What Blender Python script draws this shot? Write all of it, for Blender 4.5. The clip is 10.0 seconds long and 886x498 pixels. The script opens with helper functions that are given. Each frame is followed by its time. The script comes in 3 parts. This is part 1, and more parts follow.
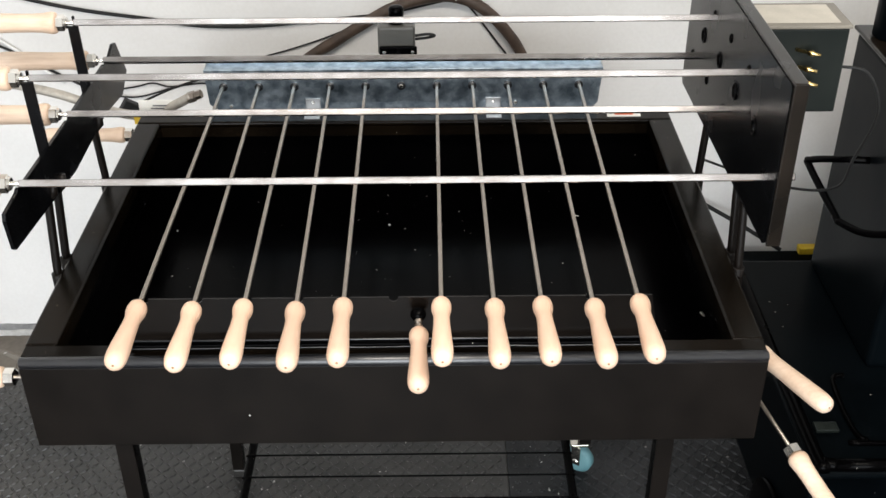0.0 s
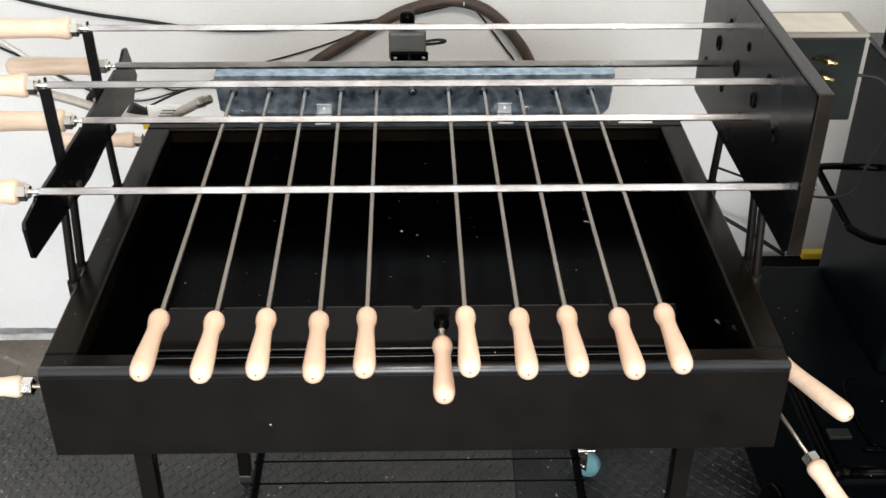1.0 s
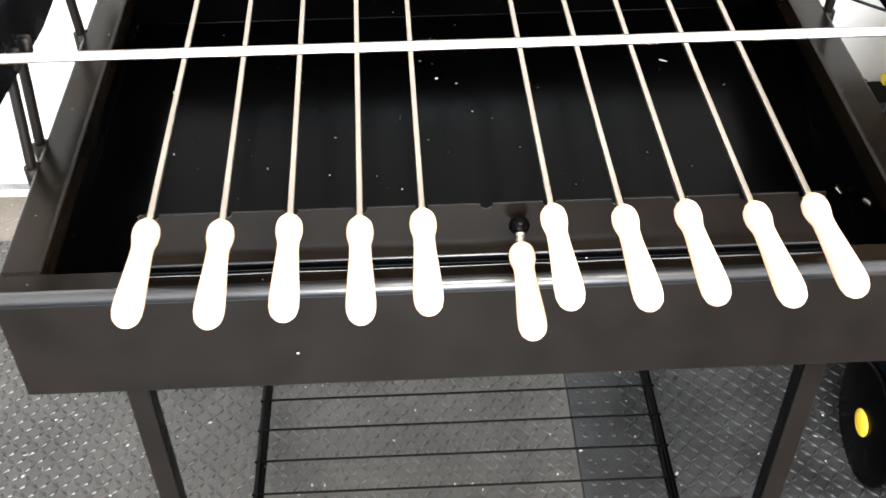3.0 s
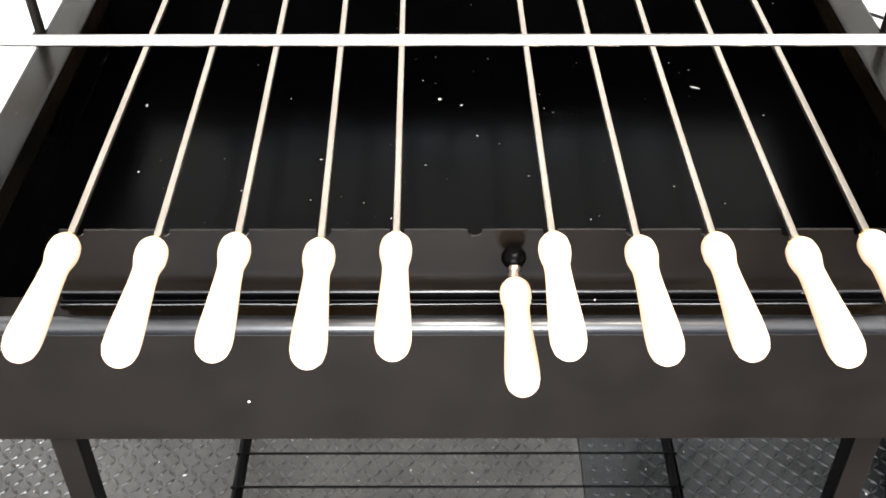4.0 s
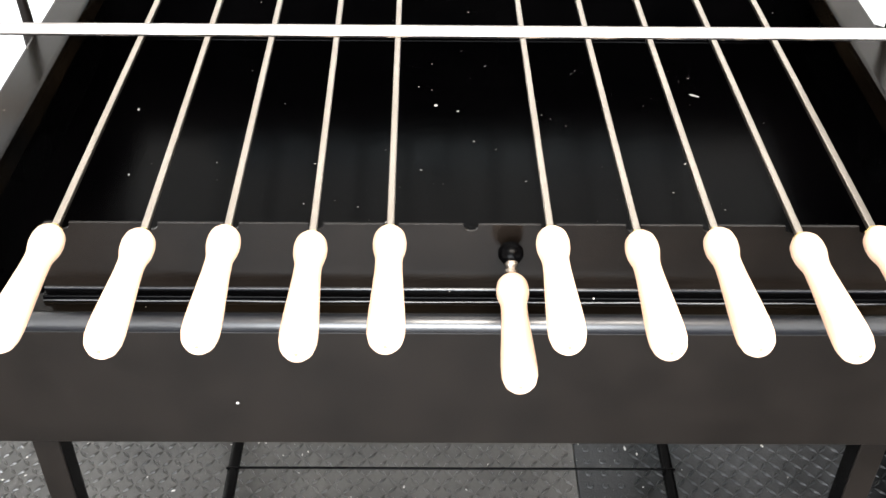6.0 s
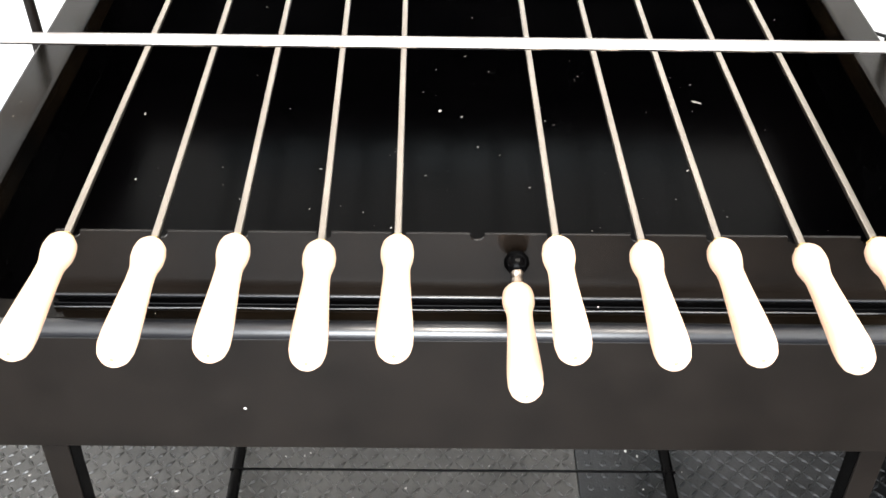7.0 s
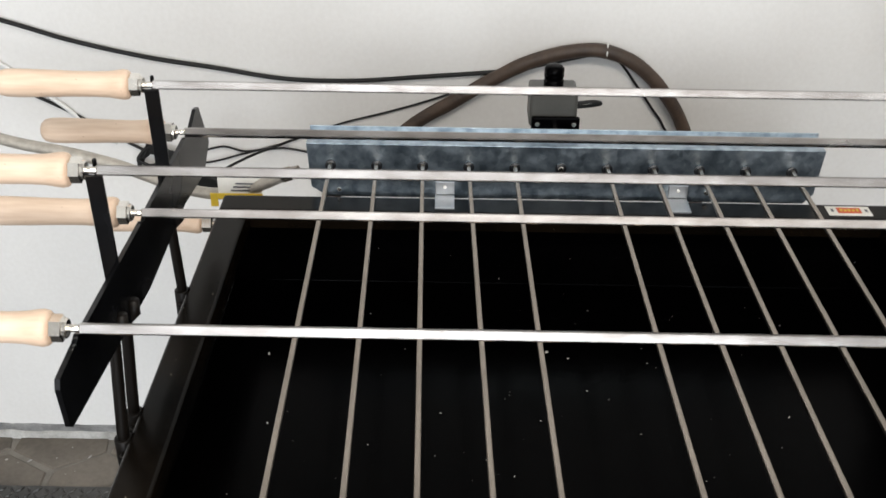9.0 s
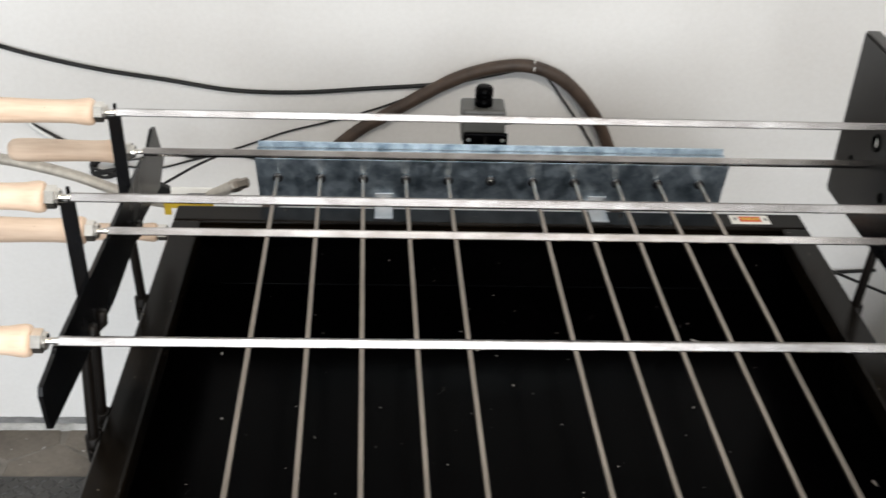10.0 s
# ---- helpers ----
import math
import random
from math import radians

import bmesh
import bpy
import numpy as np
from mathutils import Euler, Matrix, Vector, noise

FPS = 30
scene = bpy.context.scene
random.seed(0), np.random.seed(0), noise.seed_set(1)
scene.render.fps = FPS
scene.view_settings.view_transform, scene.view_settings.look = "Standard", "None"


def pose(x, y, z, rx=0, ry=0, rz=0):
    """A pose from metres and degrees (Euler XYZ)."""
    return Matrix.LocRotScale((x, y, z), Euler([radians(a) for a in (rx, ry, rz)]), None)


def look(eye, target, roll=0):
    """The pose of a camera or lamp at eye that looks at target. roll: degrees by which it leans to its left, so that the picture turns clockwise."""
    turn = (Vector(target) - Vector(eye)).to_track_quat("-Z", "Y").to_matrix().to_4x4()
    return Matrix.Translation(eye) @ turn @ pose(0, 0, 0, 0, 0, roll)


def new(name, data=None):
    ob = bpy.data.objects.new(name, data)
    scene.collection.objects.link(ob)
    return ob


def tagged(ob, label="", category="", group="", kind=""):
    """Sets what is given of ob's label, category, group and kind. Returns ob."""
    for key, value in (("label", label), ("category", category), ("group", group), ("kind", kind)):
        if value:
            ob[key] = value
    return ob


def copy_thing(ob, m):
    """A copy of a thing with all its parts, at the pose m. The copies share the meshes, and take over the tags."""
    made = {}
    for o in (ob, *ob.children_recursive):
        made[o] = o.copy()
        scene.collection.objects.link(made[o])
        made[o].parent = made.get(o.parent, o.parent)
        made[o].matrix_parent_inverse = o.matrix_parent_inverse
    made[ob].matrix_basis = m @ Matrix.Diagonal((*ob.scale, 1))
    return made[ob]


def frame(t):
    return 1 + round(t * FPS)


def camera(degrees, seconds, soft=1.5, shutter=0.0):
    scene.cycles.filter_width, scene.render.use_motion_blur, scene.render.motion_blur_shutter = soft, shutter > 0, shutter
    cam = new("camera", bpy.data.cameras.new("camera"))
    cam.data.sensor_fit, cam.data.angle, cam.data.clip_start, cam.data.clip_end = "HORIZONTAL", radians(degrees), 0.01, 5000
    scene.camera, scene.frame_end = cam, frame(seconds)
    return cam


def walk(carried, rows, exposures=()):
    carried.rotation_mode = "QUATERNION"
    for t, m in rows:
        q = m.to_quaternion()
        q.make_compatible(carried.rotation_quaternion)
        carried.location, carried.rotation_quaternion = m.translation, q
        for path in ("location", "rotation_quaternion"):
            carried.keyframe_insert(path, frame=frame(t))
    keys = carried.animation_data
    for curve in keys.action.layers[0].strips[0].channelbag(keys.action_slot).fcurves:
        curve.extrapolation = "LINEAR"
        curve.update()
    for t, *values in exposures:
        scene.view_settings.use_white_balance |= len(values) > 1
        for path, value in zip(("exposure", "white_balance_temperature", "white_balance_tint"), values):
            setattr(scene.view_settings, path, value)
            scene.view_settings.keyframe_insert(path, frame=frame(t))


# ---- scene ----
cam = camera(43.9, 10.0, shutter=0.5)
PATH = [
    (0, (0.058, -1.164, 1.768), (0.07, 0.521, 0.69), -0.3),
    (0.5, (0.036, -1.147, 1.762), (0.063, 0.538, 0.686), 0.0),
    (1, (0.006, -1.153, 1.777), (0.047, 0.531, 0.698), 0.3),
    (1.5, (-0.059, -1.049, 1.789), (0.013, 0.611, 0.676), 0.6),
    (2, (-0.105, -0.959, 1.766), (0.001, 0.649, 0.582), 0.7),
    (2.5, (-0.104, -0.894, 1.712), (-0.014, 0.587, 0.37), -0.3),
    (3, (-0.0775, -0.800, 1.646), (-0.019, 0.637, 0.303), -0.5),
    (4.5, (-0.022, -0.661, 1.474), (-0.027, 0.893, 0.215), 0.2),
    (5, (-0.027, -0.669, 1.471), (-0.016, 0.888, 0.216), 0.4),
    (5.5, (-0.028, -0.673, 1.469), (-0.016, 0.888, 0.219), 0.5),
    (7, (-0.035, -0.678, 1.484), (-0.019, 0.879, 0.229), 0.9),
    (7.5, (-0.045, -0.667, 1.519), (-0.044, 0.92, 0.301), 0.6),
    (8, (-0.059, -0.641, 1.569), (-0.093, 0.995, 0.419), -0.2),
    (8.5, (-0.098, -0.657, 1.598), (-0.144, 1.045, 0.548), 0.0),
    (9, (-0.171, -0.678, 1.628), (-0.18, 1.037, 0.6), 0.8),
    (9.5, (-0.176, -0.727, 1.703), (-0.177, 0.965, 0.637), 1.1),
    (10, (-0.172, -0.778, 1.736), (-0.069, 0.918, 0.68), 2.6),
]
walk(cam, [(t, look(eye, target, roll)) for t, eye, target, roll in PATH],
     [(0, -0.12), (2.0, -0.05), (2.4, 0.8), (3.0, 1.58), (4.5, 1.44), (7.0, 1.36), (7.4, 1.18), (7.8, 0.58), (8.2, -0.05), (8.6, -0.30), (9.1, -0.4), (9.5, -0.24), (10, -0.36)])


# ---- world, light, exposure ----
world = bpy.data.worlds.new("sky")
scene.world = world
world.use_nodes = True
wn = world.node_tree
sky = wn.nodes.new("ShaderNodeTexSky")
sky.sky_type, sky.sun_disc = "NISHITA", False
sky.sun_elevation, sky.sun_rotation = radians(50), radians(200)
wn.links.new(sky.outputs[0], wn.nodes["Background"].inputs[0])
wn.nodes["Background"].inputs[1].default_value = 0.12

sun = new("sun", bpy.data.lights.new("sun", "SUN"))
sun.data.energy, sun.data.angle, sun.data.color = 3.0, radians(0.5), (1.0, 0.95, 0.88)
sun.matrix_basis = look((0, -8, 10), (0.4, 0, 0))

door_light = new("doorway_daylight", bpy.data.lights.new("doorway_daylight", "AREA"))
door_light.data.shape, door_light.data.size, door_light.data.size_y = "RECTANGLE", 2.7, 2.2
door_light.data.energy, door_light.data.color = 200.0, (0.92, 0.96, 1.0)
door_light.matrix_basis = look((-0.12, -3.42, 1.35), (-0.12, 0, 1.25))

# Added warm fill under the ceiling; no fitting is seen there.
ceiling_fill = new("unseen_ceiling_fill", bpy.data.lights.new("unseen_ceiling_fill", "AREA"))
ceiling_fill.data.shape, ceiling_fill.data.size, ceiling_fill.data.size_y = "RECTANGLE", 1.4, 0.5
ceiling_fill.data.energy, ceiling_fill.data.color = 60.0, (1.0, 0.92, 0.82)
ceiling_fill.matrix_basis = look((0.3, -0.95, 2.66), (0.3, -0.95, 0), 0)


# ---- materials ----
def nodes_of(name):
    m = bpy.data.materials.new(name)
    m.use_nodes = True
    t = m.node_tree
    return m, t, t.nodes["Principled BSDF"]


def surface(name, a, b, rough=(0.4, 0.6), metal=0.0, scale=20.0, fine=300.0, bump=0.1, dist=0.001, stretch=(1, 1, 1), spec=0.5,
            specks=None, coat=0.0, vary=0.0):
    """Two-scale noise between colours a and b, roughness varied, fine relief; specks: (colour, scale, threshold)."""
    m, t, p = nodes_of(name)
    new_n, link = t.nodes.new, t.links.new
    co = new_n("ShaderNodeTexCoord")
    mp = new_n("ShaderNodeMapping")
    mp.inputs["Scale"].default_value = stretch
    link(co.outputs["Object"], mp.inputs[0])
    big, small = new_n("ShaderNodeTexNoise"), new_n("ShaderNodeTexNoise")
    for n, s, d in ((big, scale, 5.0), (small, fine, 3.0)):
        n.inputs["Scale"].default_value, n.inputs["Detail"].default_value = s, d
        link(mp.outputs[0], n.inputs["Vector"])
    mixf = new_n("ShaderNodeMath")
    mixf.operation = "MULTIPLY_ADD"
    link(small.outputs[0], mixf.inputs[0])
    mixf.inputs[1].default_value = 0.35
    link(big.outputs[0], mixf.inputs[2])
    ramp = new_n("ShaderNodeValToRGB")
    ramp.color_ramp.elements[0].position, ramp.color_ramp.elements[1].position = 0.45, 0.9
    ramp.color_ramp.elements[0].color, ramp.color_ramp.elements[1].color = (*a, 1), (*b, 1)
    link(mixf.outputs[0], ramp.inputs[0])
    colour = ramp.outputs[0]
    if vary:
        info, hsv = new_n("ShaderNodeObjectInfo"), new_n("ShaderNodeHueSaturation")
        mr = new_n("ShaderNodeMapRange")
        mr.inputs[3].default_value, mr.inputs[4].default_value = 1 - vary, 1 + vary
        link(info.outputs["Random"], mr.inputs[0])
        link(mr.outputs[0], hsv.inputs["Value"])
        link(colour, hsv.inputs["Color"])
        colour = hsv.outputs[0]
    if specks:
        vo = new_n("ShaderNodeTexVoronoi")
        vo.inputs["Scale"].default_value = specks[1]
        link(co.outputs["Object"], vo.inputs["Vector"])
        lt = new_n("ShaderNodeMath")
        lt.operation, lt.inputs[1].default_value = "LESS_THAN", specks[2]
        link(vo.outputs["Distance"], lt.inputs[0])
        gate = new_n("ShaderNodeMath")
        gate.operation, gate.inputs[1].default_value = "GREATER_THAN", 0.72
        sep = new_n("ShaderNodeSeparateColor")
        link(vo.outputs["Color"], sep.inputs[0])
        link(sep.outputs[0], gate.inputs[0])
        both = new_n("ShaderNodeMath")
        both.operation = "MULTIPLY"
        link(lt.outputs[0], both.inputs[0])
        link(gate.outputs[0], both.inputs[1])
        mx = new_n("ShaderNodeMix")
        mx.data_type = "RGBA"
        link(both.outputs[0], mx.inputs["Factor"])
        link(colour, mx.inputs["A"])
        mx.inputs["B"].default_value = (*specks[0], 1)
        colour = mx.outputs["Result"]
    link(colour, p.inputs["Base Color"])
    rr = new_n("ShaderNodeMapRange")
    rr.inputs[3].default_value, rr.inputs[4].default_value = rough
    link(big.outputs[0], rr.inputs[0])
    link(rr.outputs[0], p.inputs["Roughness"])
    p.inputs["Metallic"].default_value = metal
    p.inputs["Specular IOR Level"].default_value = spec
    p.inputs["Coat Weight"].default_value = coat
    p.inputs["Coat Roughness"].default_value = 0.15
    bp = new_n("ShaderNodeBump")
    bp.inputs["Strength"].default_value, bp.inputs["Distance"].default_value = bump, dist
    link(small.outputs[0], bp.inputs["Height"])
    link(bp.outputs[0], p.inputs["Normal"])
    return m


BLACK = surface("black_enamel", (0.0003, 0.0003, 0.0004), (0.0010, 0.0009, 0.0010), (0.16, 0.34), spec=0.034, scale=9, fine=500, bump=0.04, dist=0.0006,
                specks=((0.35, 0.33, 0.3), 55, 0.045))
BLACK_GLOSS = surface("black_gloss_edge", (0.0024, 0.0026, 0.0038), (0.005, 0.0055, 0.008), (0.26, 0.46), spec=0.9, scale=12, fine=500, bump=0.05, dist=0.0004)
BLACK_SATIN = surface("black_satin_steel", (0.0030, 0.0022, 0.0017), (0.0060, 0.0044, 0.0034), (0.34, 0.48), spec=0.17, scale=14, fine=600, bump=0.05, dist=0.0005)
# Brown mottling: scuffs, and brown reflections in the gloss painted as colour.
RIM = surface("worn_rim_painted_sheen", (0.0004, 0.0004, 0.0004), (0.0065, 0.0043, 0.0024), (0.10, 0.34), spec=0.10, scale=6, fine=400, bump=0.05, dist=0.0006,
              specks=((0.3, 0.27, 0.22), 70, 0.05))
REST = surface("rest_black_steel", (0.0030, 0.0022, 0.0017), (0.0060, 0.0044, 0.0034), (0.12, 0.22), spec=0.24, scale=14, fine=600, bump=0.04, dist=0.0004)
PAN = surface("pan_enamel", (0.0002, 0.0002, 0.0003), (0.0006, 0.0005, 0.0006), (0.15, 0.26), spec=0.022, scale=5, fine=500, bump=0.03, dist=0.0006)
PLATE = surface("plate_black_steel", (0.0010, 0.0011, 0.0014), (0.0040, 0.0042, 0.005), (0.17, 0.34), spec=0.22, scale=10, fine=500, bump=0.04, dist=0.0005)
SMOKER = surface("charcoal_enamel", (0.0005, 0.0010, 0.0014), (0.0018, 0.0030, 0.0039), (0.26, 0.46), spec=0.04, scale=6, fine=400, bump=0.05, dist=0.0008,
                 specks=((0.2, 0.19, 0.17), 30, 0.05))
# Long tone streaks and per-blade brightness stand in for reflections on turned faces.
STEEL = surface("stainless_painted_reflections", (0.23, 0.20, 0.18), (0.62, 0.595, 0.58), (0.15, 0.34), metal=1.0, scale=11, fine=90, bump=0.03, dist=0.0004, stretch=(0.4, 1, 1), vary=0.22)
STEEL_Y = surface("stainless_thin", (0.25, 0.215, 0.18), (0.40, 0.35, 0.30), (0.22, 0.4), metal=1.0, scale=30, fine=600, bump=0.06, dist=0.0004, stretch=(1, 0.06, 1))
NICKEL = surface("nickel_nut", (0.74, 0.70, 0.64), (0.90, 0.87, 0.81), (0.10, 0.24), metal=1.0, scale=60, fine=500, bump=0.05, dist=0.0003)
BRASS = surface("brass", (0.6, 0.42, 0.16), (0.78, 0.58, 0.26), (0.2, 0.35), metal=1.0, scale=80, fine=500, bump=0.05, dist=0.0003)
WOOD = surface("pale_beech", (0.68, 0.445, 0.305), (0.79, 0.575, 0.435), (0.42, 0.58), scale=26, fine=210, bump=0.12, dist=0.0005, stretch=(1, 0.12, 1), vary=0.10,
               specks=((0.36, 0.2, 0.1), 95, 0.055))
WOOD_X = surface("pale_beech_long", (0.56, 0.385, 0.265), (0.80, 0.63, 0.49), (0.42, 0.58), scale=26, fine=210, bump=0.12, dist=0.0005, stretch=(0.12, 1, 1), vary=0.08,
                 specks=((0.36, 0.2, 0.1), 95, 0.055))
DARK_HOLE = surface("pilot_hole", (0.20, 0.115, 0.07), (0.28, 0.17, 0.10), (0.7, 0.9), scale=90, bump=0.0)
PLASTER = surface("white_wall_paint", (0.70, 0.685, 0.665), (0.79, 0.78, 0.765), (0.6, 0.8), scale=1.6, fine=120, bump=0.18, dist=0.0015)
CEIL = surface("ceiling_paint", (0.62, 0.61, 0.59), (0.72, 0.71, 0.69), (0.7, 0.9), scale=2, fine=100, bump=0.1)
GROUT = surface("grout", (0.15, 0.135, 0.115), (0.25, 0.23, 0.20), (0.7, 0.9), scale=20, fine=300, bump=0.3, dist=0.002)
STONE = surface("stone_tile", (0.085, 0.071, 0.055), (0.19, 0.163, 0.132), (0.4, 0.65), scale=7, fine=90, bump=0.25, dist=0.002, vary=0.15,
                specks=((0.45, 0.42, 0.38), 25, 0.08))
RUBBER = surface("black_rubber", (0.012, 0.0115, 0.011), (0.050, 0.047, 0.043), (0.22, 0.40), spec=0.6, scale=7, fine=260, bump=0.4, dist=0.0015,
                 specks=((0.42, 0.40, 0.36), 120, 0.06))
RUBBER_DARK = surface("dark_rubber", (0.007, 0.0075, 0.008), (0.036, 0.0365, 0.038), (0.34, 0.55), spec=0.22, scale=7, fine=260, bump=0.4, dist=0.0015,
                      specks=((0.34, 0.33, 0.31), 120, 0.055))
GREY_FOOT = surface("grey_paint_edge", (0.10, 0.10, 0.10), (0.30, 0.30, 0.295), (0.6, 0.8), scale=18, fine=200, bump=0.3, dist=0.002)
CAULK = surface("pale_sealant", (0.30, 0.29, 0.27), (0.62, 0.61, 0.59), (0.5, 0.8), scale=22, fine=200, bump=0.3, dist=0.002)
CABLE = surface("black_cable", (0.006, 0.006, 0.006), (0.015, 0.015, 0.015), (0.45, 0.6), spec=0.25, scale=30, bump=0.1)
HOSE = surface("brown_gas_hose", (0.028, 0.018, 0.013), (0.085, 0.055, 0.038), (0.45, 0.7), scale=24, fine=250, bump=0.2, dist=0.001)
BRAID = surface("braided_hose", (0.34, 0.31, 0.27), (0.52, 0.48, 0.42), (0.35, 0.55), metal=0.4, scale=60, fine=700, bump=0.5, dist=0.001)
MOTOR_GREY = surface("grey_motor_casing", (0.040, 0.040, 0.036), (0.075, 0.073, 0.066), (0.35, 0.5), scale=12, fine=500, bump=0.1, dist=0.0005)
GREEN_BLACK = surface("green_black_casing", (0.005, 0.0075, 0.0065), (0.011, 0.014, 0.012), (0.3, 0.45), spec=0.25, scale=8, fine=500, bump=0.08, dist=0.0005)
BEIGE = surface("beige_cover", (0.15, 0.135, 0.11), (0.22, 0.20, 0.165), (0.4, 0.55), scale=9, fine=400, bump=0.06)
PAPER = surface("paper_label", (0.74, 0.72, 0.66), (0.82, 0.80, 0.75), (0.5, 0.7), scale=30, bump=0.05)
YELLOW = surface("yellow_plastic", (0.62, 0.42, 0.02), (0.75, 0.52, 0.04), (0.35, 0.5), scale=20, bump=0.05)
AGED_PAPER = surface("aged_label", (0.44, 0.41, 0.35), (0.54, 0.50, 0.43), (0.5, 0.7), scale=30, bump=0.05)
# Brown here paints reflections on the folded edges; also colours the cabinet top.
FLANGE = surface("brown_sheen_steel", (0.003, 0.0022, 0.0015), (0.010, 0.0068, 0.0042), (0.2, 0.38), spec=0.28, scale=14, fine=400, bump=0.05, dist=0.0005)
RED = surface("red_print", (0.55, 0.06, 0.02), (0.66, 0.12, 0.03), (0.5, 0.6), scale=40, bump=0.0)
GREY_PRINT = surface("grey_print", (0.10, 0.10, 0.11), (0.18, 0.18, 0.19), (0.5, 0.6), scale=40, bump=0.0)
TEAL = surface("turquoise_tyre", (0.10, 0.24, 0.27), (0.17, 0.34, 0.37), (0.45, 0.6), scale=25, bump=0.1)
WHITE_PLASTIC = surface("white_plastic", (0.66, 0.66, 0.64), (0.76, 0.76, 0.74), (0.35, 0.5), scale=25, bump=0.05)


def galvanised():
    m, t, p = nodes_of("galvanised_sheet")
    new_n, link = t.nodes.new, t.links.new
    co = new_n("ShaderNodeTexCoord")
    vo, no = new_n("ShaderNodeTexVoronoi"), new_n("ShaderNodeTexNoise")
    vo.inputs["Scale"].default_value, no.inputs["Scale"].default_value, no.inputs["Detail"].default_value = 120, 46, 5
    link(co.outputs["Object"], vo.inputs["Vector"])
    link(co.outputs["Object"], no.inputs["Vector"])
    bw = new_n("ShaderNodeRGBToBW")
    link(vo.outputs["Color"], bw.inputs[0])
    mad = new_n("ShaderNodeMath")
    mad.operation, mad.inputs[1].default_value = "MULTIPLY_ADD", 0.22
    link(bw.outputs[0], mad.inputs[0])
    link(no.outputs[0], mad.inputs[2])
    ramp = new_n("ShaderNodeValToRGB")
    ramp.color_ramp.elements[0].position, ramp.color_ramp.elements[1].position = 0.4, 0.85
    ramp.color_ramp.elements[0].color, ramp.color_ramp.elements[1].color = (0.18, 0.225, 0.26, 1), (0.46, 0.52, 0.57, 1)
    link(mad.outputs[0], ramp.inputs[0])
    link(ramp.outputs[0], p.inputs["Base Color"])
    rr = new_n("ShaderNodeMapRange")
    rr.inputs[3].default_value, rr.inputs[4].default_value = 0.22, 0.40
    link(mad.outputs[0], rr.inputs[0])
    link(rr.outputs[0], p.inputs["Roughness"])
    p.inputs["Metallic"].default_value = 1.0
    return m


GALV = galvanised()
CLIP_METAL = surface("dull_clip_metal", (0.36, 0.37, 0.38), (0.5, 0.51, 0.52), (0.3, 0.45), metal=0.9, scale=40, fine=400, bump=0.08, dist=0.0004)


# ---- mesh helpers ----
WORLD_OF = {}


def thing(name, at, label, category, group="", kind=""):
    ob = new(name)
    ob.empty_display_size = 0.05
    ob.matrix_basis = Matrix.Translation(at)
    WORLD_OF[ob] = ob.matrix_basis.copy()
    return tagged(ob, label, category, group, kind)


def finish(name, bm, material, smooth=False):
    bmesh.ops.recalc_face_normals(bm, faces=bm.faces)
    me = bpy.data.meshes.new(name)
    bm.to_mesh(me)
    bm.free()
    me.materials.append(material)
    for f in me.polygons:
        f.use_smooth = smooth
    return me


def part(name, bm, material, parent, label="", smooth=False):
    ob = new(name, finish(name, bm, material, smooth))
    ob.parent = parent
    ob.matrix_parent_inverse = WORLD_OF[parent].inverted()
    WORLD_OF[ob] = Matrix.Identity(4)
    return tagged(ob, label)


def solid(name, bm, material, label, category, kind="", smooth=False, group=""):
    ob = new(name, finish(name, bm, material, smooth))
    WORLD_OF[ob] = Matrix.Identity(4)
    return tagged(ob, label, category, group, kind)


def box(x0, x1, y0, y1, z0, z1, bevel=0.0, segs=2, bm=None):
    one = bmesh.new()
    bmesh.ops.create_cube(one, size=1)
    bmesh.ops.transform(one, matrix=Matrix.LocRotScale(((x0 + x1) / 2, (y0 + y1) / 2, (z0 + z1) / 2), None, (x1 - x0, y1 - y0, z1 - z0)), verts=one.verts)
    if bevel:
        bmesh.ops.bevel(one, geom=one.edges[:], offset=bevel, segments=segs, profile=0.5, affect="EDGES")
    return merge(bm, one)


def merge(bm, one):
    if bm is None:
        return one
    me = bpy.data.meshes.new("tmp")
    one.to_mesh(me)
    one.free()
    bm.from_mesh(me)
    bpy.data.meshes.remove(me)
    return bm


def along(a, b):
    d = Vector(b) - Vector(a)
    return Matrix.Translation(a) @ d.to_track_quat("Z", "Y").to_matrix().to_4x4(), d.length


def lathe(profile, a, b, n=20, bm=None):
    """profile: (distance from a along a to b, radius); closed at both ends."""
    m, _ = along(a, b)
    one = bmesh.new()
    rings = []
    for h, r in profile:
        rings.append([one.verts.new(m @ Vector((r * math.cos(2 * math.pi * k / n), r * math.sin(2 * math.pi * k / n), h))) for k in range(n)])
    for p, q in zip(rings, rings[1:]):
        for k in range(n):
            one.faces.new((p[k], p[(k + 1) % n], q[(k + 1) % n], q[k]))
    one.faces.new(rings[0])
    one.faces.new(rings[-1])
    return merge(bm, one)


def rod(a, b, r, n=12, bm=None):
    length = (Vector(b) - Vector(a)).length
    e = min(r * 0.25, length * 0.2)
    return lathe([(0, r - e), (e, r), (length - e, r), (length, r - e)], a, b, n, bm)


